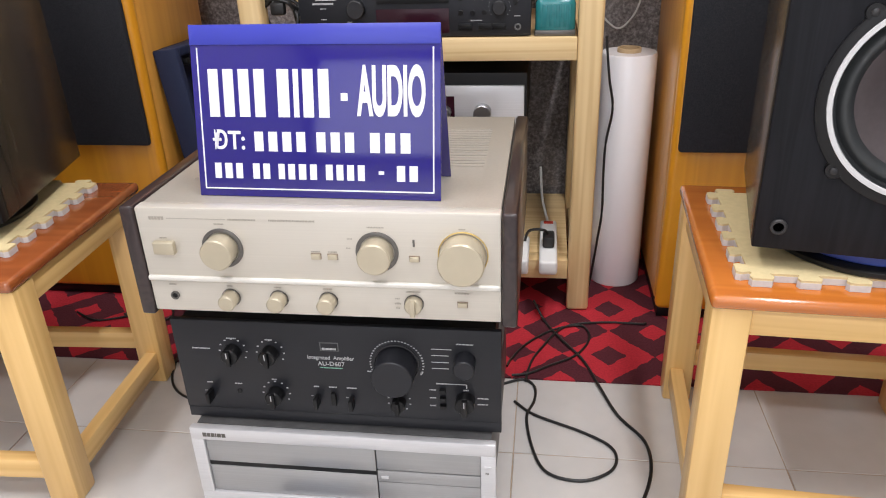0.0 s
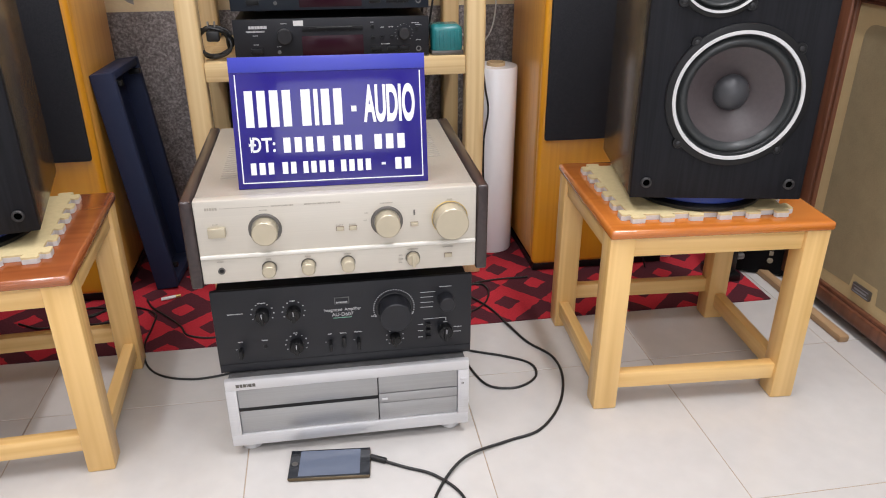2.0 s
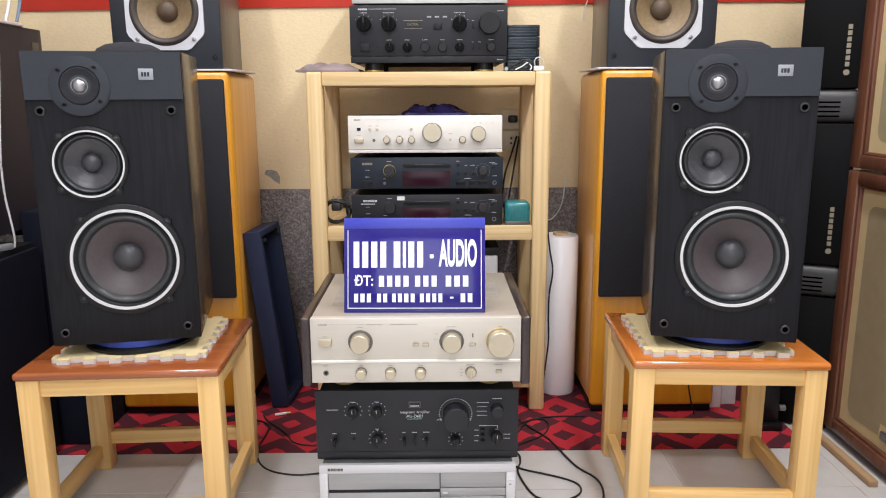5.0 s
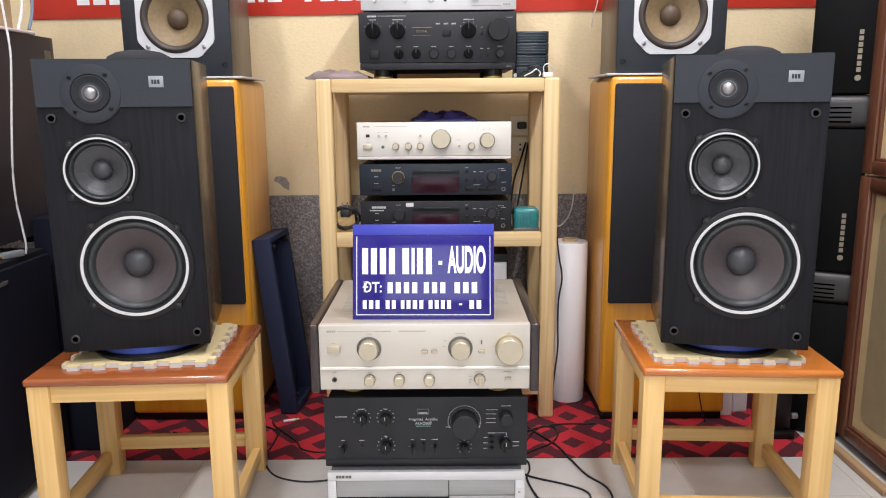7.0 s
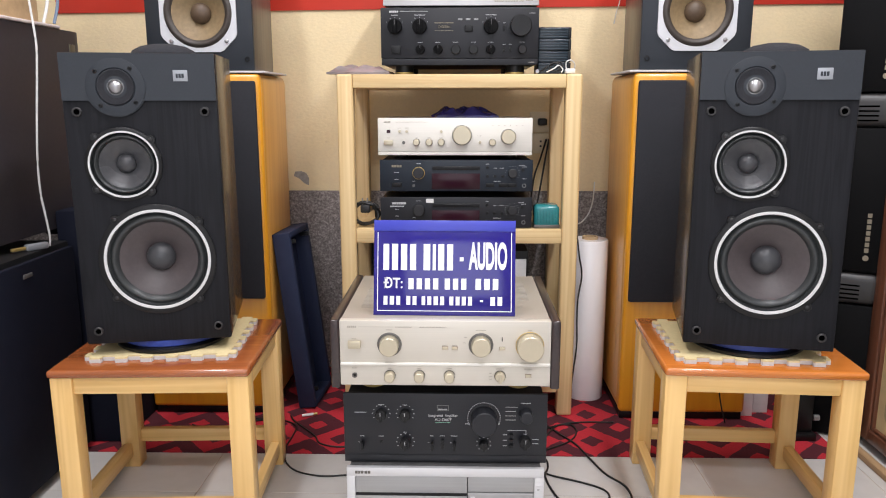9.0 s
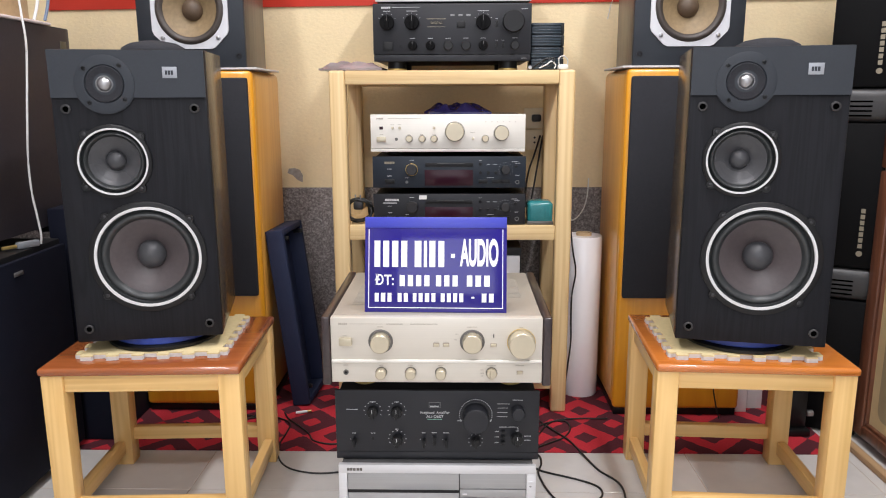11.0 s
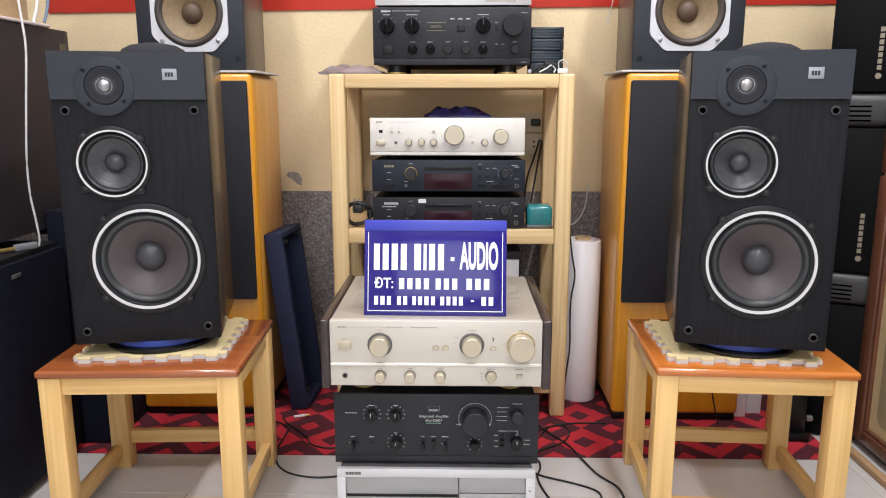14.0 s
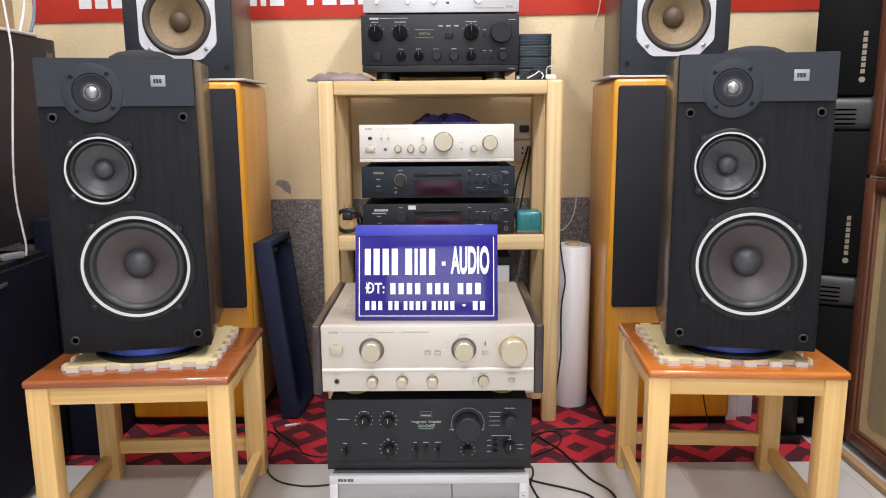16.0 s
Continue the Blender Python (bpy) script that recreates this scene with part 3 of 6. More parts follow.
def big_speaker(m, label):
    W, H, D = 0.295, 0.600, 0.285
    s = thing("loudspeaker", m, label, "loudspeaker", "pair of large loudspeakers")
    holes = ((0.0095, 0.180, 0.115), (-0.042, 0.380, 0.071))
    cabinet = part("cabinet", cube(-W / 2, W / 2, 0.019, D, 0, H, 0.002), M_ASH_SIDE, s, "dark brown-black vinyl cabinet")
    cut_holes(cabinet, s, holes)
    # baffle with round openings for the drivers
    bm = cube(-W / 2, W / 2, 0.0, 0.0185, 0, H, 0.0025)
    baffle = part("baffle", bm, M_ASH, s, "black ash front board")
    cut_holes(baffle, s, holes)
    # upper plate with a round drop for the tweeter
    tx, tz, tr, zb = -0.0445, 0.5335, 0.0585, 0.507
    pts = [(-W / 2 + 0.001, H - 0.001), (-W / 2 + 0.001, zb)]
    a0 = math.asin((zb - tz) / tr)
    for i in range(25):
        a = math.pi - a0 + (math.pi + 2 * a0) * i / 24
        pts.append((tx + tr * math.cos(a), tz + tr * math.sin(a)))
    pts += [(W / 2 - 0.001, zb), (W / 2 - 0.001, H - 0.001)]
    part("top_plate", extrude_outline(pts, -0.005, -0.0005), M_PANEL, s, "slate grey plastic plate round the tweeter")
    t = new("tweeter")
    t.parent = s
    t.matrix_basis = pose(tx, -0.005, tz)
    bm = bmesh.new()
    lathe(bm, [(0.0565, 0.001), (0.0565, -0.0015), (0.055, -0.002), (0.038, -0.002), (0.036, 0.0), (0.014, 0.0005)], (0, 0, 0), "y", 48)
    part("faceplate", bm, M_PANEL, t)
    bm = bmesh.new()
    lathe(bm, [(0.036, -0.0012), (0.034, -0.003), (0.016, 0.0012), (0.013, 0.001)], (0, 0, 0), "y", 40)
    part("horn_ring", bm, M_GRILLE, t, "dark perforated ring")
    bm = bmesh.new()
    lathe(bm, [(0.0135 * math.cos(a), -0.0105 * math.sin(a)) for a in (radians(v) for v in range(0, 90, 10))] + [(0.0003, -0.0105)], (0.0, 0.0, 0), "y", 32)
    part("dome", bm, M_CHROME, t, "metal tweeter dome")
    bm = bmesh.new()
    for k in range(26):
        a = 2 * math.pi * k / 26
        lathe(bm, [(0.0009, 0), (0.0009, -0.0028), (0.0003, -0.0032)], (0.0152 * math.cos(a), 0, 0.0152 * math.sin(a)), "y", 6, True)
    part("dot_ring", bm, M_WHITE_RING, t)
    for k in range(4):
        a = radians(50 + 90 * k)
        bm = bmesh.new()
        lathe(bm, [(0.0042, -0.001), (0.0042, -0.0035), (0.0026, -0.004), (0.0024, -0.002)], (0.047 * math.cos(a), 0, 0.047 * math.sin(a)), "y", 12, True)
        part("screw", bm, M_BLACK, t)
    driver(s, -0.042, 0.380, 0.0660, M_CONE_MID, 0.0195, "midrange_driver", tilt=42)
    driver(s, 0.0095, 0.180, 0.1040, M_CONE, 0.0300, "woofer", tilt=42)
    for x in (-0.122, 0.122):
        for z in (0.029, 0.485):
            bm = bmesh.new()
            lathe(bm, [(0.0095, 0.0), (0.0095, -0.003), (0.0082, -0.0042), (0.006, -0.0042), (0.0052, 0.004)], (x, 0, z), "y", 24)
            part("grille_socket", bm, M_CAP, s)
            bm = bmesh.new()
            lathe(bm, [(0.0060, -0.0016), (0.0004, -0.0016)], (x, 0, z), "y", 16)
            part("socket_hole", bm, M_HOLE, s)
    part("badge", cube(0.066, 0.094, -0.0065, -0.0049, 0.545, 0.567, 0.0005), M_BADGE, s, "small silver badge")
    bm = bmesh.new()
    bars(bm, 0.0715, -0.0065, 0.5515, (0.004, 0.0045, 0.0045), 0.0085, 0.0012)
    part("badge_mark", bm, M_PANEL, s)
    return s


big_speaker(pose(0.6510, 0.0440, 0.4172, -0.4, 0, -11.2), "black three-way loudspeaker with white driver rings on a stool")
big_speaker(pose(-0.6130, 0.0600, 0.4166, 0.8, 0, 11.3), "black three-way loudspeaker with white driver rings on a stool")


def dome_pad(m):
    s = bmesh.new()
    lathe(s, [(0.062, 0), (0.068, 0.005), (0.064, 0.012), (0.047, 0.021), (0.02, 0.026), (0.0005, 0.0265)], (0, 0, 0), "z", 40)
    bmesh.ops.holes_fill(s, edges=s.edges)
    return solid("round_pad", s, M_GRILLE, "flat round black felt pad on a loudspeaker", "pad", "round pads on the loudspeakers", m=m)


dome_pad(pose(0.704, 0.205, 1.0166, -0.4))
dome_pad(pose(-0.622, 0.215, 1.0186, 0.8))

# ---- rack ----
RX0, RX1, RY0, RY1 = -0.311, 0.363, 0.62, 1.005
rack = thing("wooden_rack", pose(0, 0, 0), "open pine rack with three shelves against the wall", "rack")
for x in (RX0, RX1 - 0.045):
    for y in (RY0, RY1 - 0.045):
        part("post", cube(x, x + 0.045, y, y + 0.045, 0.004, 0.995, 0.007, 3), M_PINE, rack)
part("top_rail", cube(RX0 + 0.0452, RX1 - 0.0452, RY0 + 0.001, RY0 + 0.044, 0.957, 0.9945, 0.003), M_PINE_X, rack)
part("top_rail", cube(RX0 + 0.0452, RX1 - 0.0452, RY1 - 0.044, RY1, 0.957, 0.9945, 0.003), M_PINE_X, rack)
part("top_board", cube(RX0, RX1, RY0 + 0.0455, RY1 - 0.0455, 0.972, 0.995, 0.001), M_PINE_X, rack)
for z0, z1 in ((0.524, 0.566), (0.075, 0.118)):
    part("shelf_rail", cube(RX0 + 0.0455, RX1 - 0.0455, RY0 + 0.006, RY0 + 0.04, z0, z1, 0.002), M_PINE_X, rack)
    part("shelf_board", cube(RX0 + 0.0455, RX1 - 0.0455, RY0 + 0.0405, RY1 - 0.002, z1 - 0.018, z1, 0.001), M_PINE_X, rack)
    for x in (RX0 + 0.008, RX1 - 0.038):
        part("side_rail", cube(x, x + 0.03, RY0 + 0.0455, RY1 - 0.0455, z0, z1 - 0.019, 0.002), M_PINE_Y, rack)


# ---- amplifiers and players ----
def feet(parent, w, d, h, material=M_BLACK, r=0.02, y0=0.05):
    for x in (-w / 2 + 0.06, w / 2 - 0.06):
        for y in (y0, d - 0.05):
            bm = bmesh.new()
            if material is M_GOLD:
                lathe(bm, [(r, 0.0045), (r + 0.001, 0.005), (r + 0.001, h)], (x, y, 0), "z", 24, True)
                f = part("foot", bm, M_BLACK, parent)
                bm = bmesh.new()
                lathe(bm, [(r, 0), (r + 0.002, 0.001), (r + 0.002, 0.005), (r, 0.0062)], (x, y, 0), "z", 24, True)
                part("ring", bm, M_GOLD, f, "thin gold ring")
            else:
                lathe(bm, [(r, 0), (r + 0.001, 0.002), (r + 0.001, h)], (x, y, 0), "z", 24, True)
                part("foot", bm, material, parent)


def knob(parent, x, z, r, depth, material, ring=None, mark=None, name="knob", ring_r=1.22, pointer=False):
    k = part(name, disc(r, depth, (x, -0.001, z), bevel=min(0.0015, r * 0.2)), material, parent)
    if ring:
        bm = bmesh.new()
        lathe(bm, [(r * ring_r, 0.0), (r * ring_r, -0.0015), (r * ring_r * 0.97, -0.002), (r * 1.06, -0.002), (r * 1.04, 0.0)], (x, 0, z), "y", 36)
        part("ring", bm, ring, k)
    if pointer:
        part("pointer", cube(x - r * 0.28, x + r * 0.28, -depth - 0.006, -depth + 0.0005, z - r * 0.98, z + r * 0.98, 0.0008), material, k)
    if mark:
        part("mark", cube(x - 0.0006, x + 0.0006, -depth - (0.0066 if pointer else 0.0014), -depth - (0.0059 if pointer else 0.0008), z + r * 0.2, z + r * 0.9), mark, k)
    return k


def ticks(x, z, r, n, a0, a1, size=0.0012, y=-0.0005):
    bm = bmesh.new()
    for i in range(n):
        a = radians(a0 + (a1 - a0) * i / (n - 1))
        px, pz = x + r * math.cos(a), z + r * math.sin(a)
        box(bm, px - size, px + size, y, y + 0.0006, pz - size * 0.6, pz + size * 0.6)
    return bm


def word(x, z, length, h=0.002, y=0.0, seed=1):
    """A tiny line of print too small to read."""
    rnd = random.Random(seed * 7919 + int((x + 2) * 1000) + int(z * 1e4))
    bm, p = bmesh.new(), x - length / 2
    while p < x + length / 2 - 0.001:
        w = min(0.0009 + 0.0008 * rnd.random(), x + length / 2 - p)
        box(bm, p, p + w, y - 0.0005, y + 0.0001, z - h / 2, z + h / 2)
        p += w + 0.0005
    return bm


def gold_amp():
    """Champagne integrated amplifier with dark wooden cheeks."""
    W, H, D = 0.434, 0.140, 0.40
    s = thing("amplifier", pose(0, 0, 0.3178), "champagne gold amplifier with dark wooden side cheeks, top of the stack", "amplifier", "stacked hi-fi units on the floor")
    z0, zs = 0.0257, 0.0257 + 0.047
    part("lower_panel", cube(-W / 2, W / 2, 0.001, 0.02, z0, zs - 0.0015, 0.002), M_CHAMP, s)
    part("upper_panel", cube(-W / 2, W / 2, 0.0, 0.02, zs, z0 + H, 0.003), M_CHAMP, s)
    # white reflection along the ridge is put into its pale colour and height
    part("ridge", cube(-W / 2 + 0.0005, W / 2 - 0.0005, -0.0034, 0.004, zs - 0.0035, zs + 0.0035, 0.0024, 3), M_CHAMP_PALE, s, "bevelled metal ridge, its white reflection painted as pale metal")
    part("case", cube(-W / 2 + 0.001, W / 2 - 0.001, 0.0205, D, z0, z0 + H - 0.001, 0.002), M_CHAMP_TOP, s)
    for i in range(16):
        part("vent_slot", cube(-0.185, -0.035, 0.10 + i * 0.011, 0.104 + i * 0.011, z0 + H - 0.0008, z0 + H - 0.0004), M_VENT, s)
        part("vent_slot", cube(0.035, 0.185, 0.16 + i * 0.011, 0.164 + i * 0.011, z0 + H - 0.0008, z0 + H - 0.0004), M_VENT, s)
    for sx in (-1, 1):
        x0, x1 = sorted((sx * (W / 2 + 0.0005), sx * (W / 2 + 0.019)))
        part("wooden_cheek", cube(x0, x1, -0.002, D, z0 - 0.006, z0 + H + 0.001, 0.004, 3), M_ROSE, s, "dark rosewood side cheek")
    feet(s, W, D, z0 + 0.001, M_GOLD, 0.022, 0.075)
    bt = -0.003
    zu, zl = z0 + 0.0895, z0 + 0.0225
    knob(s, -0.114, zu, 0.0195, 0.022, M_CHAMP_KNOB, M_KNOB_RING, ring_r=1.30, name="selector_knob")
    knob(s, 0.0735, zu, 0.0195, 0.022, M_CHAMP_KNOB, M_KNOB_RING, ring_r=1.30, name="balance_knob")
    knob(s, 0.1735, zu - 0.001, 0.0265, 0.028, M_CHAMP_KNOB, M_GOLD, ring_r=1.1, name="volume_knob")
    for x in (-0.114, -0.053, 0.009):
        knob(s, x, zl, 0.0105, 0.018, M_CHAMP_KNOB, M_KNOB_RING, ring_r=1.12, name="tone_knob")
    knob(s, 0.1135, zl, 0.0105, 0.010, M_CHAMP_KNOB, M_KNOB_RING, ring_r=1.12, name="record_knob", pointer=True)
    part("power_button", cube(-0.199, -0.173, -0.008, 0.001, zu - 0.008, zu + 0.008, 0.0015), M_CHAMP_KNOB, s)
    for x in (0.0, 0.020):
        part("button", cube(x - 0.0055, x + 0.0055, -0.004, 0.001, zu - 0.0105, zu - 0.0045, 0.0008), M_CHAMP_KNOB, s)
        part("button_frame", cube(x - 0.0063, x + 0.0063, -0.0006, 0.0004, zu - 0.0113, zu - 0.0037), M_FRAME, s)
    part("button", cube(0.117 - 0.0055, 0.117 + 0.0055, -0.004, 0.001, zu - 0.0105, zu - 0.0045, 0.0008), M_CHAMP_KNOB, s)
    part("button_frame", cube(0.117 - 0.0063, 0.117 + 0.0063, -0.0006, 0.0004, zu - 0.0113, zu - 0.0037), M_FRAME, s)
    part("indicator", cube(0.1158, 0.1182, -0.0012, 0.0004, zu + 0.008, zu + 0.0165), M_KNOB_RING, s)
    part("button", cube(0.166, 0.177, -0.003, 0.001, zl - 0.0025, zl + 0.0035, 0.0008), M_CHAMP_KNOB, s)
    part("button_frame", cube(0.1652, 0.1778, -0.0003, 0.0014, zl - 0.0033, zl + 0.0043), M_FRAME, s)
    bm = bmesh.new()
    lathe(bm, [(0.0055, 0.001), (0.0055, -0.0015), (0.0035, -0.0015), (0.003, 0.0012)], (-0.187, 0, zl), "y", 20)
    part("headphone_jack", bm, M_KNOB_RING, s)
    part("jack_hole", disc(0.0031, 0.0004, (-0.187, 0.001, zl), bevel=0.0001), M_BLACK, s)
    bm = bmesh.new()
    bars(bm, -0.200, 0.0, z0 + 0.1245, (0.0028, 0.0026, 0.003, 0.0032, 0.003), 0.0042, 0.0009)
    part("brand_mark", bm, M_GREYPRINT, s)
    part("print_line", cube(-0.178, -0.105, -0.0004, 0.0001, z0 + 0.1262, z0 + 0.1268), M_GREYPRINT, s)
    part("small_print", word(-0.085, z0 + 0.1264, 0.034, 0.0022), M_GREYPRINT, s)
    part("small_print", word(-0.025, z0 + 0.1264, 0.055, 0.0022, seed=2), M_GREYPRINT, s)
    for x, z, l in ((-0.114, zu + 0.031, 0.012), (0.0735, zu + 0.031, 0.02), (0.1735, zu + 0.031, 0.009), (0, zu - 0.0015, 0.011), (0.02, zu - 0.0015, 0.011), (-0.187, zu + 0.0115, 0.009),
                    (-0.114, zl + 0.0155, 0.007), (-0.053, zl + 0.0155, 0.009), (0.009, zl + 0.0155, 0.011), (0.1135, zl + 0.0155, 0.018), (0.1715, zl + 0.0155, 0.018), (-0.187, zl + 0.0155, 0.01),
                    (0.042, zu + 0.016, 0.006), (0.040, zu + 0.004, 0.006), (0.094, zl + 0.006, 0.006), (0.094, zl - 0.001, 0.007), (0.094, zl - 0.007, 0.005)):
        part("small_print", word(x, z, l, 0.0016, seed=3), M_GREYPRINT, s)
    return s


def black_amp():
    """Black integrated amplifier with a wide dial."""
    W, H, D = 0.432, 0.1565, 0.36
    s = thing("amplifier", pose(0.0, 0.022, 0.1583), "black integrated amplifier with white print in the stack", "amplifier", "stacked hi-fi units on the floor")
    z0 = 0.0025
    part("front_panel", cube(-W / 2, W / 2, 0.0, 0.008, z0 + 0.017, z0 + H, 0.0012), M_ANOD, s)
    part("lower_strip", cube(-W / 2, W / 2, 0.001, 0.009, z0, z0 + 0.0165, 0.0012), M_ANOD, s)
    part("case", cube(-W / 2 + 0.008, W / 2 - 0.008, 0.0095, D, z0 + 0.002, z0 + H - 0.004, 0.002), M_CASE, s)
    feet(s, W, D, z0 + 0.003)
    bm = bmesh.new()
    for i in range(40):
        y = 0.04 + i * 0.0075
        box(bm, W / 2 - 0.0082, W / 2 - 0.0075, y, y + 0.003, z0 + 0.03, z0 + 0.12)
    part("side_vents", bm, M_GREYPLAST, s)
    U = lambda px: (px - 0.5) * W  # across the panel
    V = lambda py: z0 + H * (1 - py)
    for px, py in ((0.185, 0.29), (0.303, 0.29), (0.303, 0.70)):
        knob(s, U(px), V(py), 0.0115, 0.016, M_BLACK, mark=M_WHITE, name="tone_knob", pointer=True)
        part("scale", ticks(U(px), V(py), 0.0185, 9, -30, 210), M_WHITE, s)
    knob(s, U(0.69), V(0.345), 0.0265, 0.036, M_ANOD, mark=None, name="volume_knob")
    bm = bmesh.new()
    lathe(bm, [(0.030, 0.0), (0.030, -0.002), (0.0285, -0.0025), (0.0278, 0.0)], (U(0.69), 0, V(0.345)), "y", 40)
    part("knob_ring", bm, M_RUBBER, s)
    part("scale", ticks(U(0.69), V(0.345), 0.0345, 33, -25, 205, 0.0011), M_WHITE, s)
    knob(s, U(0.69), V(0.72), 0.0095, 0.014, M_BLACK, name="balance_knob", pointer=True)
    part("scale", ticks(U(0.69), V(0.72), 0.015, 9, -50, 230), M_WHITE, s)
    knob(s, U(0.895), V(0.28), 0.0135, 0.024, M_ANOD, name="input_knob")
    knob(s, U(0.893), V(0.67), 0.0125, 0.016, M_BLACK, mark=M_WHITE, name="tape_knob", pointer=True)
    for px, py in ((0.09, 0.735), (0.435, 0.735), (0.545, 0.735)):
        part("lever", cube(U(px) - 0.0028, U(px) + 0.0028, -0.016, 0.0, V(py) - 0.008, V(py) + 0.008, 0.0012), M_BLACK, s)
        part("scale", word(U(px) - 0.007, V(py) + 0.004, 0.004, 0.001), M_WHITE, s)
    part("switch", cube(U(0.487) - 0.0032, U(0.487) + 0.0032, -0.006, 0.0, V(0.72) - 0.010, V(0.72) + 0.010, 0.001), M_BLACK, s)
    for py in (0.585, 0.665, 0.745):
        part("push_switch", cube(U(0.825) - 0.004, U(0.825) + 0.004, -0.006, 0.0, V(py) - 0.003, V(py) + 0.003, 0.0006), M_BLACK, s)
    part("headphone_jack", disc(0.0035, 0.0012, (U(0.183), 0, V(0.70)), bevel=0.0004), M_BLACK, s)
    part("brand_plate", cube(U(0.46), U(0.517), -0.0012, 0.0, V(0.245), V(0.165)), M_GREYPLAST, s, "small framed maker's plate")
    part("plate_face", cube(U(0.463), U(0.514), -0.0016, -0.0010, V(0.238), V(0.172)), M_ANOD, s)
    part("brand_mark", word(U(0.4885), V(0.222), 0.019, 0.0028, -0.0015), M_WHITE, s)
    writing("panel_text", "Integrated  Amplifier", 0.0082, U(0.489), -0.0006, V(0.315), M_WHITE, s, 0.062)
    writing("panel_text", "AU-D607", 0.0090, U(0.489), -0.0006, V(0.375), M_WHITE, s, 0.036)
    part("small_print", word(U(0.489), V(0.415), 0.032, 0.0012), M_GREEN, s)
    for px, py, l in ((0.085, 0.275, 0.026), (0.185, 0.165, 0.013), (0.303, 0.165, 0.010), (0.303, 0.56, 0.008), (0.09, 0.62, 0.008), (0.183, 0.62, 0.010), (0.435, 0.61, 0.008), (0.487, 0.61, 0.012), (0.545, 0.61, 0.014),
                      (0.69, 0.58, 0.012), (0.895, 0.13, 0.022), (0.825, 0.52, 0.016), (0.61, 0.43, 0.010), (0.765, 0.425, 0.004), (0.795, 0.585, 0.009), (0.795, 0.665, 0.009), (0.795, 0.745, 0.009), (0.945, 0.65, 0.014), (0.945, 0.71, 0.014), (0.895, 0.575, 0.007)):
        part("small_print", word(U(px), V(py), l, 0.0016), M_WHITE, s)
    for i, py in enumerate((0.185, 0.245, 0.31, 0.37)):
        z = V(py)
        part("guide_line", cube(U(0.795), U(0.855) - (0.004 if i else 0), -0.0005, 0.0001, z - 0.0004, z + 0.0004), M_WHITE, s)
    part("guide_line", cube(U(0.845), U(0.895), -0.0005, 0.0001, V(0.522), V(0.517)), M_WHITE, s)
    part("guide_line", cube(U(0.8955), U(0.8985), -0.0005, 0.0001, V(0.56), V(0.517)), M_WHITE, s)
    return s


def silver_unit():
    """Wide silver computer case with two smoked bays."""
    W, H, D = 0.420, 0.137, 0.38
    s = thing("silver_case", pose(0.0, 0.0, 0.0), "silver computer case with smoked front bays on floor tiles", "computer case", "stacked hi-fi units on the floor")
    z0 = 0.021
    part("case", cube(-W / 2 + 0.006, W / 2 - 0.006, 0.0125, D, z0 + 0.003, z0 + H, 0.002), M_CASE_GREY, s)
    # frame round the bays
    x0, x1 = -W / 2, W / 2
    bm = bmesh.new()
    box(bm, x0, x1, 0, 0.012, z0 + H - 0.020, z0 + H, 0.002)
    box(bm, x0, x1, 0, 0.012, z0, z0 + 0.024, 0.002)
    box(bm, x0, x0 + 0.018, 0, 0.012, z0 + 0.0235, z0 + H - 0.0195, 0.001)
    box(bm, x1 - 0.020, x1, 0, 0.012, z0 + 0.0235, z0 + H - 0.0195, 0.001)
    part("front_frame", bm, M_SILVER, s)
    xm = 0.048
    part("bay_cover", cube(x0 + 0.0185, xm - 0.0008, 0.004, 0.012, z0 + 0.0775, z0 + H - 0.0205, 0.001), M_SILVER_DARK, s, "smoked mirror bay cover")
    part("bay_cover", cube(x0 + 0.0185, xm - 0.0008, 0.004, 0.012, z0 + 0.0245, z0 + 0.070, 0.001), M_SILVER_DARK, s, "smoked mirror bay cover")
    part("slot", cube(x0 + 0.0005, xm - 0.001, 0.005, 0.012, z0 + 0.0703, z0 + 0.0772), M_BLACK, s)
    part("drawer", cube(xm + 0.0008, x1 - 0.0205, 0.004, 0.012, z0 + 0.081, z0 + H - 0.0205, 0.001), M_SILVER_DARK, s)
    part("drawer", cube(xm + 0.0008, x1 - 0.0205, 0.003, 0.012, z0 + 0.061, z0 + 0.0795, 0.001), M_SILVER_DARK, s)
    part("drawer", cube(xm + 0.0008, x1 - 0.0205, 0.004, 0.012, z0 + 0.0245, z0 + 0.0595, 0.001), M_SILVER_DARK, s)
    part("eject_button", cube(xm + 0.006, xm + 0.016, 0.001, 0.004, z0 + 0.0675, z0 + 0.071, 0.0005), M_SILVER, s)
    part("power_button", cube(x1 - 0.016, x1 - 0.006, -0.0015, 0.002, z0 + 0.097, z0 + 0.1015, 0.0008), M_SILVER, s)
    part("power_mark", word(x1 - 0.011, z0 + 0.0895, 0.005, 0.003), M_KNOB_RING, s)
    bm = bmesh.new()
    bars(bm, x0 + 0.0185, 0.0, z0 + H - 0.0135, (0.0055, 0.0045, 0.005, 0.0018, 0.0055, 0.0052), 0.0062, 0.001)
    part("brand_mark", bm, M_KNOB_RING, s)
    for x in (x0 + 0.03, x1 - 0.03):
        for y in (0.03, D - 0.03):
            bm = bmesh.new()
            lathe(bm, [(0.013, 0), (0.018, 0.003), (0.018, z0 + 0.004)], (x, y, 0), "z", 20, True)
            part("foot", bm, M_SILVER, s)
    return s


gold_amp()
black_amp()
silver_unit()


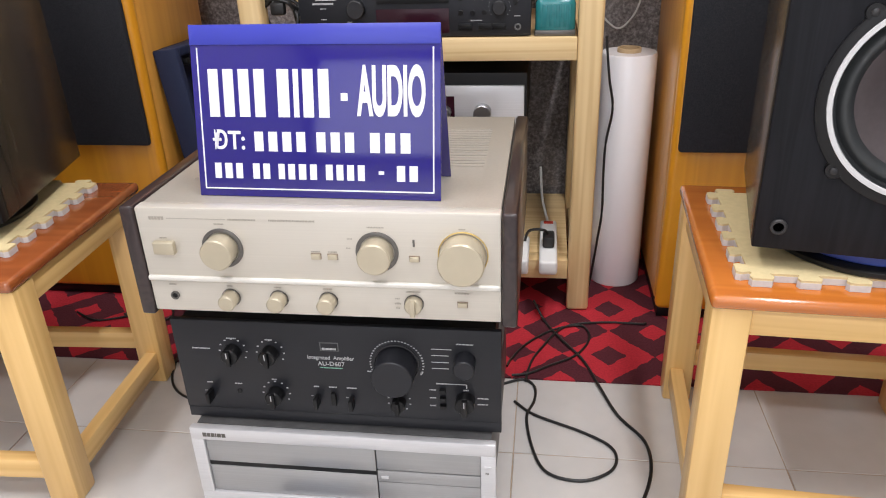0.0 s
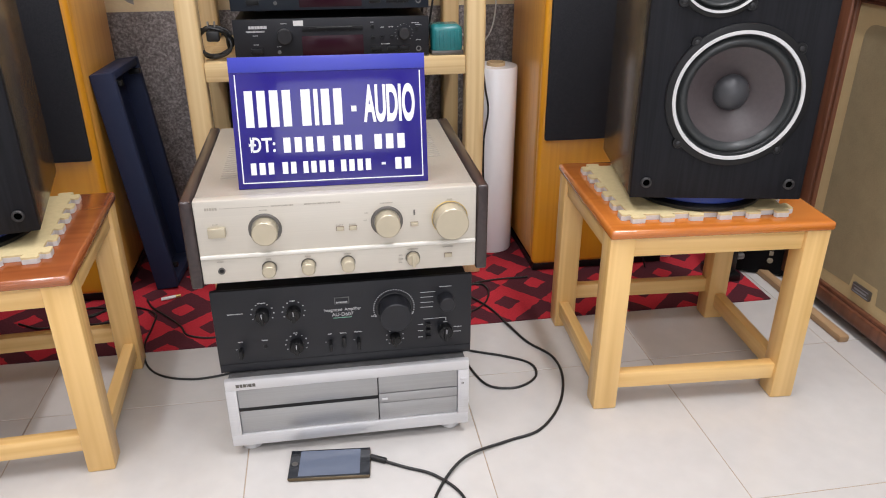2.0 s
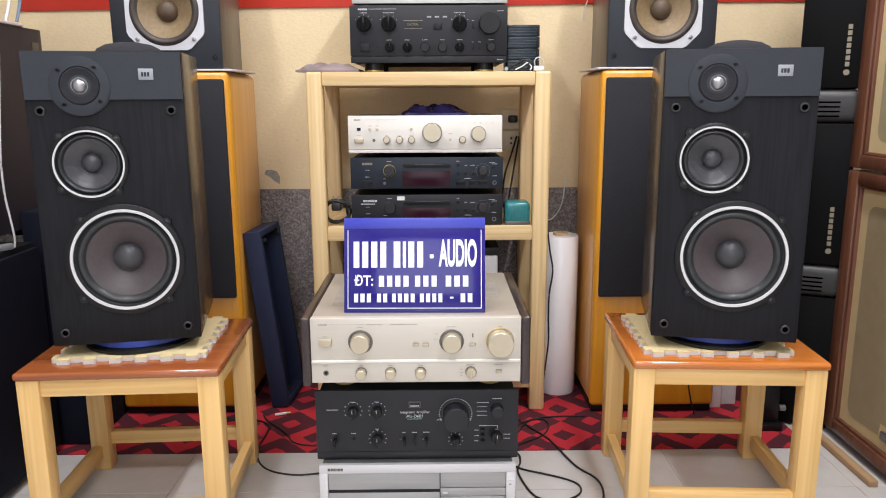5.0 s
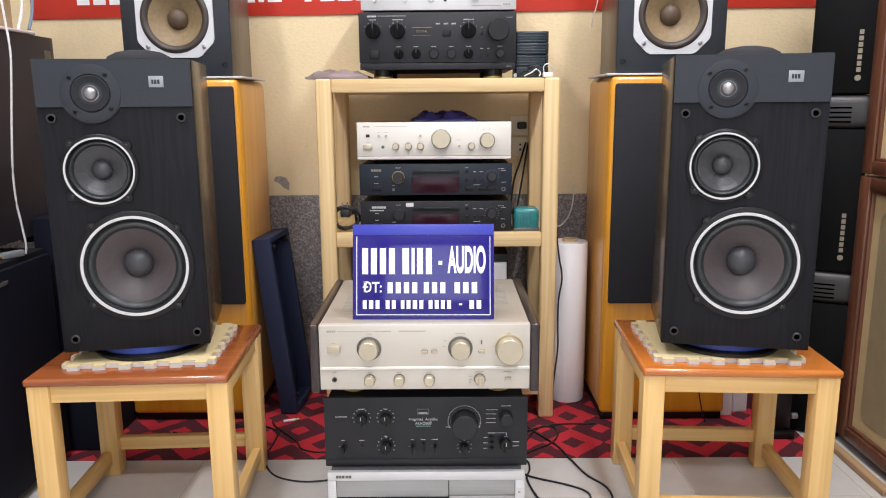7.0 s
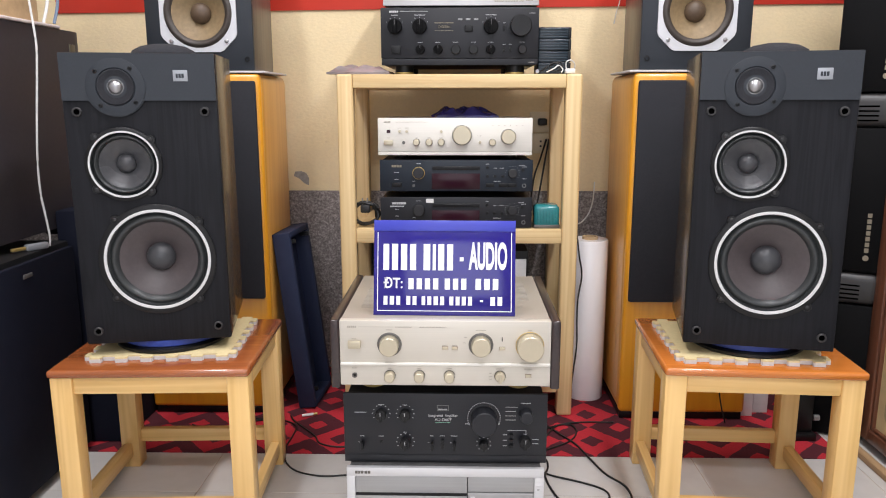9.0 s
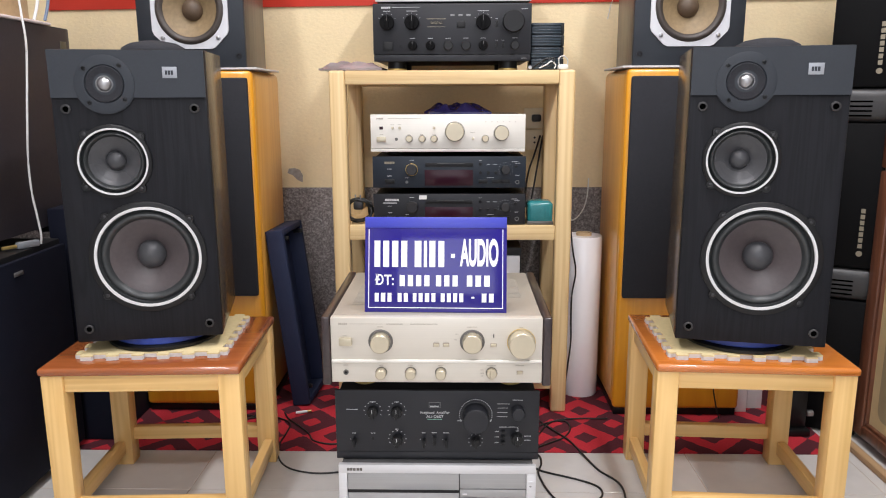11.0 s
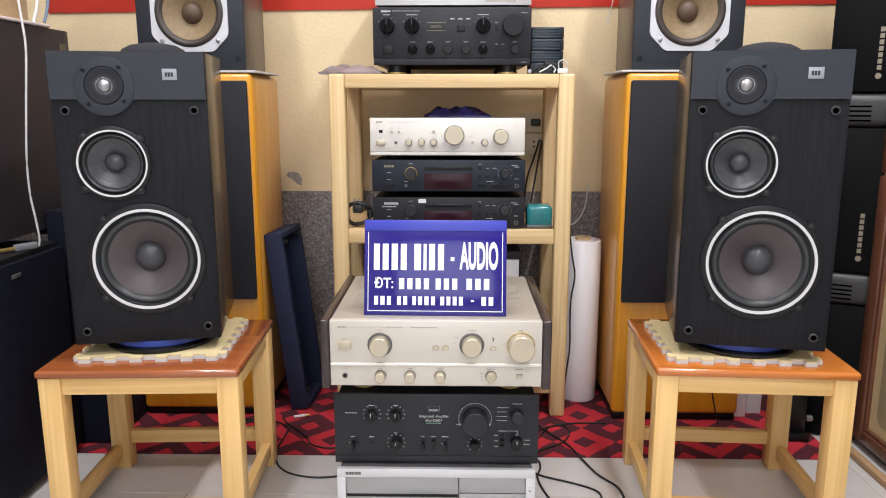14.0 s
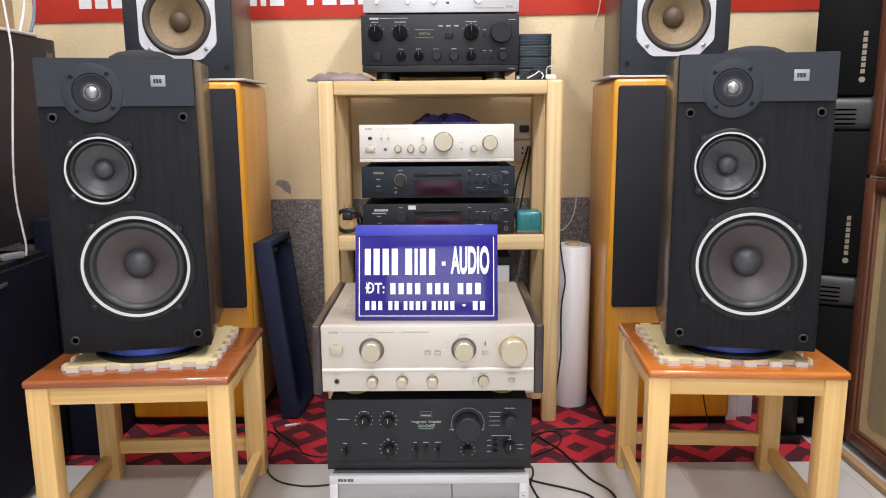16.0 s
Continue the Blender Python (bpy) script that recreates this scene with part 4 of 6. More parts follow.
def rack_gold_amp():
    W, H, D = 0.430, 0.103, 0.32
    s = thing("amplifier", pose(0.0150, 0.632, 0.7635), "slim champagne amplifier on top of black players in the rack", "amplifier", "hi-fi units on the rack")
    z0 = 0.010
    part("front_panel", cube(-W / 2, W / 2, 0, 0.012, z0 + 0.0095, z0 + H, 0.002), M_CHAMP_PALE, s)
    part("lower_strip", cube(-W / 2, W / 2, 0.001, 0.012, z0, z0 + 0.009, 0.0012), M_CHAMP_PALE, s)
    part("case", cube(-W / 2 + 0.003, W / 2 - 0.003, 0.0125, D, z0, z0 + H - 0.002, 0.002), M_CHAMP_TOP, s)
    feet(s, W, D, z0 + 0.001)
    U = lambda px: (px - 0.5) * W
    V = lambda py: z0 + H * (1 - py)
    knob(s, U(0.545), V(0.46), 0.0255, 0.022, M_CHAMP_KNOB, M_KNOB_RING, ring_r=1.08, name="volume_knob")
    knob(s, U(0.845), V(0.50), 0.0195, 0.02, M_CHAMP_KNOB, M_KNOB_RING, ring_r=1.1, name="selector_knob")
    for px, py in ((0.25, 0.65), (0.333, 0.65), (0.411, 0.65), (0.742, 0.65)):
        knob(s, U(px), V(py), 0.0088, 0.014, M_CHAMP_KNOB, M_KNOB_RING, ring_r=1.14, name="tone_knob")
    for px, py in ((0.142, 0.36), (0.188, 0.36), (0.411, 0.36), (0.662, 0.65)):
        part("button", disc(0.0038, 0.004, (U(px), 0, V(py)), bevel=0.0006), M_CHAMP_KNOB, s)
    part("power_button", cube(U(0.04), U(0.098), -0.006, 0.001, V(0.725), V(0.60), 0.001), M_CHAMP_KNOB, s)
    part("sensor_window", cube(U(0.058), U(0.082), -0.0008, 0.001, V(0.40), V(0.32)), M_DISPLAY, s)
    part("headphone_jack", disc(0.0045, 0.0012, (U(0.167), 0, V(0.66)), bevel=0.0004), M_KNOB_RING, s)
    bm = bmesh.new()
    bars(bm, U(0.04), 0.0, V(0.13), (0.0028, 0.0026, 0.003, 0.0032, 0.003), 0.0042, 0.0009)
    part("brand_mark", bm, M_GREYPRINT, s)
    part("small_print", word(U(0.22), V(0.11), 0.09, 0.001), M_GREYPRINT, s)
    for i in range(6):
        part("indicator", disc(0.0011, 0.0005, (U(0.745 + 0.038 * i), 0, V(0.2)), bevel=0.0001, seg=8), M_GREYPRINT, s)
    for px, py, l in ((0.142, 0.27, 0.01), (0.188, 0.27, 0.01), (0.07, 0.53, 0.01), (0.25, 0.53, 0.008), (0.333, 0.53, 0.01), (0.411, 0.53, 0.011), (0.66, 0.48, 0.012)):
        part("small_print", word(U(px), V(py), l, 0.0014), M_GREYPRINT, s)
    return s


def player(z, label, gold, y=0.634):
    """Black minidisc player with a dark red display."""
    W, H, D = 0.430, 0.087, 0.29
    s = thing("disc_player", pose(0.0185, y, z), label, "disc player", "hi-fi units on the rack")
    z0 = 0.006 if gold else 0.002
    H = 0.088 if gold else 0.087
    part("front_panel", cube(-W / 2, W / 2, 0, 0.008, z0, z0 + H, 0.0015), M_ANOD_BLUE if gold else M_ANOD, s)
    part("case", cube(-W / 2 + 0.004, W / 2 - 0.004, 0.0085, D, z0, z0 + H - 0.002, 0.002), M_CASE, s)
    feet(s, W, D, z0 + 0.001, M_BLACK, 0.016)
    U = lambda px: (px - 0.5) * W
    V = lambda py: z0 + H * (1 - py)
    part("display", cube(U(0.34), U(0.655), -0.0008, 0.001, V(0.93), V(0.43), 0.0004), M_DISPLAY, s, "dark red display window")
    part("disc_slot", cube(U(0.345), U(0.655), -0.0025, 0.001, V(0.32), V(0.20), 0.0008), M_CASE, s)
    part("slot_opening", cube(U(0.375), U(0.615), -0.003, -0.0024, V(0.285), V(0.245)), M_BLACK, s)
    part("slot_line", cube(U(0.42), U(0.60), -0.0032, -0.0026, V(0.225), V(0.215)), M_GREYPLAST, s)
    knob(s, U(0.255), V(0.42), 0.0155 if gold else 0.0165, 0.012, M_RUBBER, M_GOLD if gold else M_RUBBER, ring_r=1.13 if gold else 1.05, name="level_knob")
    knob(s, U(0.868), V(0.42), 0.0125, 0.014, M_RUBBER, name="jog_knob")
    part("scale", ticks(U(0.868), V(0.42), 0.0195, 13, -40, 220, 0.0008), M_WHITE, s)
    for px, py in ((0.705, 0.24), (0.705, 0.52), (0.755, 0.52), (0.805, 0.52), (0.935, 0.32)):
        part("button", disc(0.0045, 0.003, (U(px), 0, V(py)), bevel=0.0006, seg=16), M_BLACK, s)
    for px in (0.722, 0.808, 0.868):
        part("button", cube(U(px) - 0.012, U(px) + 0.012, -0.003, 0.001, V(0.86), V(0.74), 0.0006), M_BLACK, s)
    part("power_button", cube(U(0.08), U(0.142), -0.003, 0.001, V(0.86), V(0.72), 0.0006), M_BLACK, s)
    bm = bmesh.new()
    lathe(bm, [(0.0062, 0), (0.0062, -0.0016), (0.004, -0.0016), (0.0035, 0)], (U(0.945), 0, V(0.82)), "y", 20)
    part("jack_ring", bm, M_GREYPLAST, s)
    part("headphone_jack", disc(0.0042, 0.0012, (U(0.222), 0, V(0.82)), bevel=0.0004, seg=16), M_GREYPLAST, s)
    bm = bmesh.new()
    bars(bm, U(0.078), 0.0, V(0.235), (0.006, 0.006, 0.007, 0.006) if gold else (0.005, 0.006, 0.005, 0.005, 0.006, 0.007), 0.0062, 0.001)
    part("brand_mark", bm, M_DIMGOLD if gold else M_WHITE, s)
    if not gold:
        part("small_print", word(U(0.11), V(0.30), 0.04, 0.0035), M_WHITE, s)
        part("price_tag", cube(U(0.302), U(0.352), -0.001, 0.0, V(0.18), V(0.05)), M_WPLAST, s, "small white sticker")
    for px, py, l in ((0.11, 0.40, 0.012), (0.11, 0.62, 0.012), (0.255, 0.12, 0.014), (0.705, 0.13, 0.009), (0.755, 0.26, 0.008), (0.80, 0.26, 0.012), (0.93, 0.17, 0.018), (0.945, 0.60, 0.012), (0.222, 0.68, 0.009), (0.77, 0.68, 0.02), (0.945, 0.22, 0.014)):
        part("small_print", word(U(px), V(py), l, 0.0016), M_WHITE, s)
    return s


def top_black_amp():
    W, H, D = 0.428, 0.151, 0.33
    s = thing("amplifier", pose(0.027, 0.632, 0.9955), "black amplifier with ribbed round knobs on the rack top", "amplifier", "hi-fi units on the rack")
    z0 = 0.023
    part("front_panel", cube(-W / 2, W / 2, 0, 0.01, z0 + 0.018, z0 + H, 0.002), M_ANOD, s)
    part("lower_strip", cube(-W / 2 + 0.001, W / 2 - 0.001, 0.0015, 0.01, z0, z0 + 0.0175, 0.0015), M_ANOD, s)
    part("case", cube(-W / 2 + 0.003, W / 2 - 0.003, 0.0105, D, z0 + 0.002, z0 + H - 0.002, 0.002), M_CASE, s)
    feet(s, W, D, z0 + 0.003, M_GOLD, 0.025)
    U = lambda px: (px - 0.5) * W
    V = lambda py: z0 + H * (1 - py)
    for px in (0.09, 0.247, 0.697):
        knob(s, U(px), V(0.33), 0.0195, 0.014, M_CAST, None, M_GREYPLAST, name="selector_knob", pointer=True)
        part("small_print", word(U(px), V(0.13), 0.03 if px > 0.1 else 0.02, 0.0018), M_WHITE, s)
        part("scale", ticks(U(px), V(0.33), 0.025, 5, 30, 150, 0.001), M_WHITE, s)
    knob(s, U(0.885), V(0.32), 0.0285, 0.022, M_BLACK, M_RUBBER, ring_r=1.07, name="volume_knob")
    for px, r, pt in ((0.25, 0.0125, True), (0.363, 0.0125, True), (0.476, 0.0125, False), (0.588, 0.0125, False), (0.697, 0.0125, True), (0.897, 0.0115, False)):
        knob(s, U(px), V(0.73), r, 0.012, M_CAST if pt else M_BLACK, None, M_GREYPLAST if pt else None, name="tone_knob", pointer=pt)
        part("small_print", word(U(px), V(0.60), 0.014, 0.0016), M_WHITE, s)
    part("power_button", cube(U(0.065), U(0.125), -0.004, 0.001, V(0.80), V(0.66), 0.001), M_BLACK, s)
    part("button", cube(U(0.532), U(0.583), -0.004, 0.001, V(0.42), V(0.31), 0.001), M_BLACK, s)
    for px in (0.503, 0.553, 0.603):
        part("lit_label", cube(U(px) - 0.0065, U(px) + 0.0065, -0.0008, 0.001, V(0.22), V(0.185)), M_GREYPLAST, s)
        part("small_print", word(U(px), V(0.202), 0.010, 0.0026, -0.0009), M_WHITE, s)
    for px, py in ((0.782, 0.36), (0.782, 0.73), (0.822, 0.73)):
        part("slider", cube(U(px) - 0.003, U(px) + 0.003, -0.003, 0.001, V(py) - 0.007, V(py) + 0.009, 0.0006), M_BLACK, s)
        part("small_print", word(U(px), V(py) + 0.014, 0.008, 0.0014), M_WHITE, s)
    part("headphone_jack", disc(0.004, 0.001, (U(0.172), 0, V(0.73)), bevel=0.0004, seg=16), M_BLACK, s)
    part("plate", cube(U(0.36), U(0.445), -0.0006, 0.0006, V(0.37), V(0.30)), M_CASE, s)
    writing("panel_text", "DIGITAL", 0.0088, U(0.402), -0.0009, V(0.335), M_DIMGOLD, s, 0.031)
    part("script_print", word(U(0.402), V(0.265), 0.053, 0.0022), M_DIMGOLD, s)
    part("small_print", word(U(0.402), V(0.40), 0.05, 0.0012), M_DIMGOLD, s)
    bm = bmesh.new()
    bars(bm, U(0.055), 0.0, V(0.085), (0.0042, 0.004, 0.0042, 0.0045, 0.0042), 0.0046, 0.0008)
    part("brand_mark", bm, M_WHITE, s)
    part("print_line", cube(U(0.122), U(0.30), -0.0004, 0.0002, V(0.068), V(0.061)), M_WHITE, s)
    part("small_print", word(U(0.955), V(0.10), 0.018, 0.0014), M_WHITE, s)
    part("small_print", word(U(0.955), V(0.95), 0.016, 0.0016, 0.0015), M_WHITE, s)
    return s


def top_silver_unit():
    W, H, D = 0.42, 0.13, 0.33
    s = thing("tuner", pose(0.03, 0.634, 1.1705), "silver hi-fi unit stacked on the black amplifier", "tuner", "hi-fi units on the rack")
    part("front_panel", cube(-W / 2, W / 2, 0, 0.01, 0.004, H, 0.002), M_SILVER, s)
    part("case", cube(-W / 2 + 0.003, W / 2 - 0.003, 0.0105, D, 0.004, H - 0.002, 0.002), M_CASE_GREY, s)
    feet(s, W, D, 0.005)
    for x in (-0.173, -0.09):
        knob(s, x, 0.03, 0.006, 0.008, M_SILVER, name="knob")
    knob(s, -0.02, 0.033, 0.009, 0.01, M_SILVER, name="knob")
    knob(s, 0.10, 0.037, 0.012, 0.01, M_SILVER, name="knob")
    part("slot", cube(0.014, 0.022, -0.001, 0.001, 0.026, 0.031), M_BLACK, s)
    part("small_print", word(0.13, 0.015, 0.08, 0.003), M_GREYPRINT, s)
    part("small_print", word(0.185, 0.018, 0.02, 0.005), M_GREYPRINT, s)
    return s


rack_gold_amp()
player(0.6665, "blue-black disc player with gold knob ring in the rack", True)
player(0.5662, "black disc player with white sticker on the rack shelf", False)
top_black_amp()
top_silver_unit()

# stack on the lowest shelf, behind the gold amplifier
s = thing("tape_deck", pose(0.0, 0.665, 0.1182), "black tape deck on the lowest rack shelf", "tape deck")
part("case", cube(-0.21, 0.215, 0.009, 0.31, 0.008, 0.248, 0.002), M_CASE, s)
part("front_panel", cube(-0.213, 0.217, 0, 0.0085, 0.008, 0.248, 0.002), M_ANOD, s)
feet(s, 0.42, 0.3, 0.009)
s = thing("amplifier", pose(0.010, 0.655, 0.3665), "silver-faced amplifier with round knobs in the rack", "amplifier", "hi-fi units on the rack")
part("front_panel", cube(-0.213, 0.213, 0, 0.01, 0.012, 0.105, 0.002), M_SILVER, s)
part("case", cube(-0.213, 0.218, 0.0105, 0.32, 0.012, 0.128, 0.002), M_CASE, s)
feet(s, 0.42, 0.3, 0.013)
knob(s, 0.133, 0.055, 0.017, 0.022, M_CHROME, name="volume_knob")
knob(s, 0.06, 0.055, 0.012, 0.02, M_CHROME, name="tone_knob")
part("meter_window", cube(-0.02, 0.078, -0.001, 0.002, 0.03, 0.085), M_DISPLAY, s)

# ---- tent sign on the gold amplifier ----
sign = thing("tent_sign", pose(-0.003, 0.039, 0.4832, 0, 0, -1.2), "glossy navy blue acrylic tent sign with white lettering", "sign")
SW, SH, LEAN_BACK = 0.296, 0.205, 12.5
front = new("front_panel", finish("front_panel", cube(-SW / 2, SW / 2, 0, 0.003, 0, SH, 0.0006), M_NAVY))
front.parent = sign
front.matrix_basis = pose(0, 0, 0, -LEAN_BACK) @ Matrix.Diagonal((1, 1, 0.962, 1))
back = new("back_panel", finish("back_panel", cube(-SW / 2, SW / 2, -0.003, 0, 0, SH, 0.0006), M_NAVY))
back.parent = sign
back.matrix_basis = pose(0, 2 * SH * math.sin(radians(LEAN_BACK)) + -0.002, 0, LEAN_BACK) @ Matrix.Diagonal((1, 1, 0.962, 1))
part("top_fold", cube(-SW / 2, SW / 2, -0.0012, -0.0002, SH - 0.022, SH + 0.0015, 0.0004), M_NAVY_TOP, front, "lighter blue folded edge")
bm = bmesh.new()
fx, fz0, fz1, ft = 0.1405, 0.009, 0.180, 0.0016
box(bm, -fx, -fx + ft, -0.0006, 0, fz0, fz1)
box(bm, fx - ft, fx, -0.0006, 0, fz0, fz1)
box(bm, -fx, fx, -0.0007, 0, fz0, fz0 + ft)
part("border", bm, M_LETTER, front)
# shop name, number and address as plain bars, one for each character; readable words as letters
def bar_row(name, x, z, widths, h, gap):
    for w in widths:
        part(name, cube(x + w * 0.14, x + w * 0.86, -0.0006, 0, z, z + h), M_LETTER, front)
        x += w + gap


bar_row("name_bar", -0.1305, 0.098, (0.0170, 0.0175, 0.0180, 0.0175), 0.057, 0.0012)
bar_row("name_bar", -0.0465, 0.098, (0.0195, 0.0090, 0.0175, 0.0175), 0.057, 0.0012)
part("dash", cube(0.032, 0.040, -0.0006, 0, 0.118, 0.127), M_LETTER, front)
writing("sign_text", "AUDIO", 0.078, 0.0915, -0.0006, 0.1265, M_LETTER, front, 0.080, bold=0.0030)
writing("sign_text", "ĐT:", 0.0315, -0.1065, -0.0006, 0.0685, M_LETTER, front, 0.040, bold=0.0006)
bar_row("number_bar", -0.077, 0.0565, (0.0150,) * 4, 0.024, 0.0022)
bar_row("number_bar", -0.001, 0.0565, (0.0150,) * 3, 0.024, 0.0022)
bar_row("number_bar", 0.063, 0.0565, (0.0160,) * 3, 0.024, 0.0020)
bar_row("address_bar", -0.1285, 0.0225, (0.0115, 0.0125, 0.0115), 0.019, 0.0014)
bar_row("address_bar", -0.0805, 0.0225, (0.0115, 0.0115), 0.019, 0.0014)
bar_row("address_bar", -0.0485, 0.0225, (0.0105, 0.0115, 0.0125, 0.0115), 0.019, 0.0014)
bar_row("address_bar", 0.0095, 0.0225, (0.0115,) * 4, 0.019, 0.0014)
bar_row("address_bar", 0.0735, 0.0305, (0.009,), 0.004, 0)
bar_row("address_bar", 0.0945, 0.0225, (0.0135, 0.0135), 0.019, 0.0014)


# ---- honey-coloured floor loudspeakers and the ones on top ----
def tower(m, label):
    W, H, D = 0.368, 0.972, 0.31
    s = thing("floor_loudspeaker", m, label, "loudspeaker", "honey veneered tower loudspeakers")
    part("plinth", cube(-W / 2 + 0.006, W / 2 - 0.006, 0.012, D - 0.01, 0, 0.0205, 0.001), M_BLACK, s)
    part("cabinet", cube(-W / 2, W / 2, 0.0155, D, 0.021, 0.021 + H, 0.022, 4), M_HONEY_SIDE, s)
    part("front_board", cube(-W / 2 + 0.001, W / 2 - 0.001, 0.0, 0.030, 0.0215, 0.020 + H, 0.012, 3), M_HONEY, s, "brighter orange veneered front board")
    part("grille", cube(-W / 2 + 0.011, W / 2 - 0.011, -0.016, -0.0005, 0.360, 0.972, 0.006, 2), M_GRILLE, s, "black cloth grille")
    return s


tower(pose(0.679, 0.597, 0.0045, 0, 0, 0), "honey veneered tower loudspeaker with black cloth grille on the rug")
tower(pose(-0.702, 0.612, 0.0045, 0, 0, 0), "honey veneered tower loudspeaker with black cloth grille on the rug")


def octagon_speaker(m, label):
    W, H, D = 0.292, 0.46, 0.21
    s = thing("bookshelf_loudspeaker", m, label, "loudspeaker", "bookshelf loudspeakers on the towers")
    cabinet = part("cabinet", cube(-W / 2, W / 2, 0.0165, D, 0, H, 0.002), M_BROWN_SIDE, s, "brown vinyl cabinet")
    baffle = part("baffle", cube(-W / 2, W / 2, 0, 0.016, 0, H, 0.002), M_PANEL, s, "blue-black front board")
    zc, r = 0.153, 0.104
    cut_holes(cabinet, s, ((0, zc, 0.094),))
    cut_holes(baffle, s, ((0, zc, 0.094),))
    ch = 0.042
    outer = [(-r + ch, -r), (r - ch, -r), (r, -r + ch), (r, r - ch), (r - ch, r), (-r + ch, r), (-r, r - ch), (-r, -r + ch)]
    # octagonal frame with a round opening
    bm = bmesh.new()
    n = 64
    inner, ring = [], []
    for i in range(n):
        a = 2 * math.pi * i / n
        c, sn = math.cos(a), math.sin(a)
        k = min(r / max(abs(c), 1e-6), r / max(abs(sn), 1e-6), (2 * r - ch) / max(abs(c) + abs(sn), 1e-6))
        ring.append((k * c, k * sn))
        inner.append((0.093 * c, 0.093 * sn))
    va = [bm.verts.new((x, -0.005, zc + z)) for x, z in ring]
    vb = [bm.verts.new((x, -0.005, zc + z)) for x, z in inner]
    vc = [bm.verts.new((x, 0.001, zc + z)) for x, z in ring]
    vd = [bm.verts.new((x, 0.004, zc + z)) for x, z in inner]
    for i in range(n):
        j = (i + 1) % n
        bm.faces.new((va[i], va[j], vb[j], vb[i]))
        bm.faces.new((va[i], vc[i], vc[j], va[j]))
        bm.faces.new((vb[i], vb[j], vd[j], vd[i]))
    w = new("woofer")
    w.parent = s
    part("octagonal_frame", bm, M_OCT, w, "pale grey octagonal metal frame")
    bm = bmesh.new()
    lathe(bm, [(0.0935, -0.0035)] + [(0.0935 - 0.0195 * i / 6, -0.003 - 0.007 * math.sin(math.pi * i / 6)) for i in range(7)] + [(0.073, -0.001)], (0, 0, zc), "y", 56)
    part("surround", bm, M_SURROUND_BROWN, w)
    bm = bmesh.new()
    lathe(bm, [(0.0735, -0.0012)] + [(0.0735 - 0.0465 * i / 10, -0.0012 + 0.026 * i / 10 - (0.0008 if i % 2 else 0)) for i in range(1, 11)], (0, 0, zc), "y", 56)
    part("cone", bm, M_CONE_TAN, w, "tan paper cone")
    bm = bmesh.new()
    lathe(bm, [(0.0285 * math.cos(a), 0.024 - 0.021 * math.sin(a)) for a in (radians(v) for v in range(0, 90, 10))] + [(0.0004, 0.003)], (0, 0, zc), "y", 36)
    part("dust_dome", bm, M_DOME_TAN, w)
    for sx in (-1, 1):
        for sz in (-1, 1):
            bm = bmesh.new()
            lathe(bm, [(0.0055, -0.005), (0.0055, -0.0085), (0.003, -0.0095)], (sx * 0.0755, 0, zc + sz * 0.0755), "y", 14, True)
            part("screw", bm, M_CHROME, w)
    for x in (-0.128, 0.128):
        bm = bmesh.new()
        lathe(bm, [(0.0075, 0.0), (0.0075, -0.002), (0.0045, -0.0022), (0.004, 0.0)], (x, 0, 0.03), "y", 16)
        part("grille_socket", bm, M_BLACK, s)
    return s


octagon_speaker(pose(0.657, 0.612, 1.0045), "dark bookshelf loudspeaker with octagonal frame on a tower loudspeaker")
octagon_speaker(pose(-0.680, 0.622, 1.0045), "dark bookshelf loudspeaker with octagonal frame on a tower loudspeaker")
for x, y in ((0.668, 0.60), (-0.690, 0.615)):
    bm = cube(-0.185, 0.185, 0.0, 0.26, 0, 0.0055, 0.001)
    solid("thin_foam_sheet", bm, M_FOAM_EDGE, "thin grey foam sheet under a bookshelf loudspeaker", "foam sheet", "foam sheets", m=pose(x, y, 0.9983))


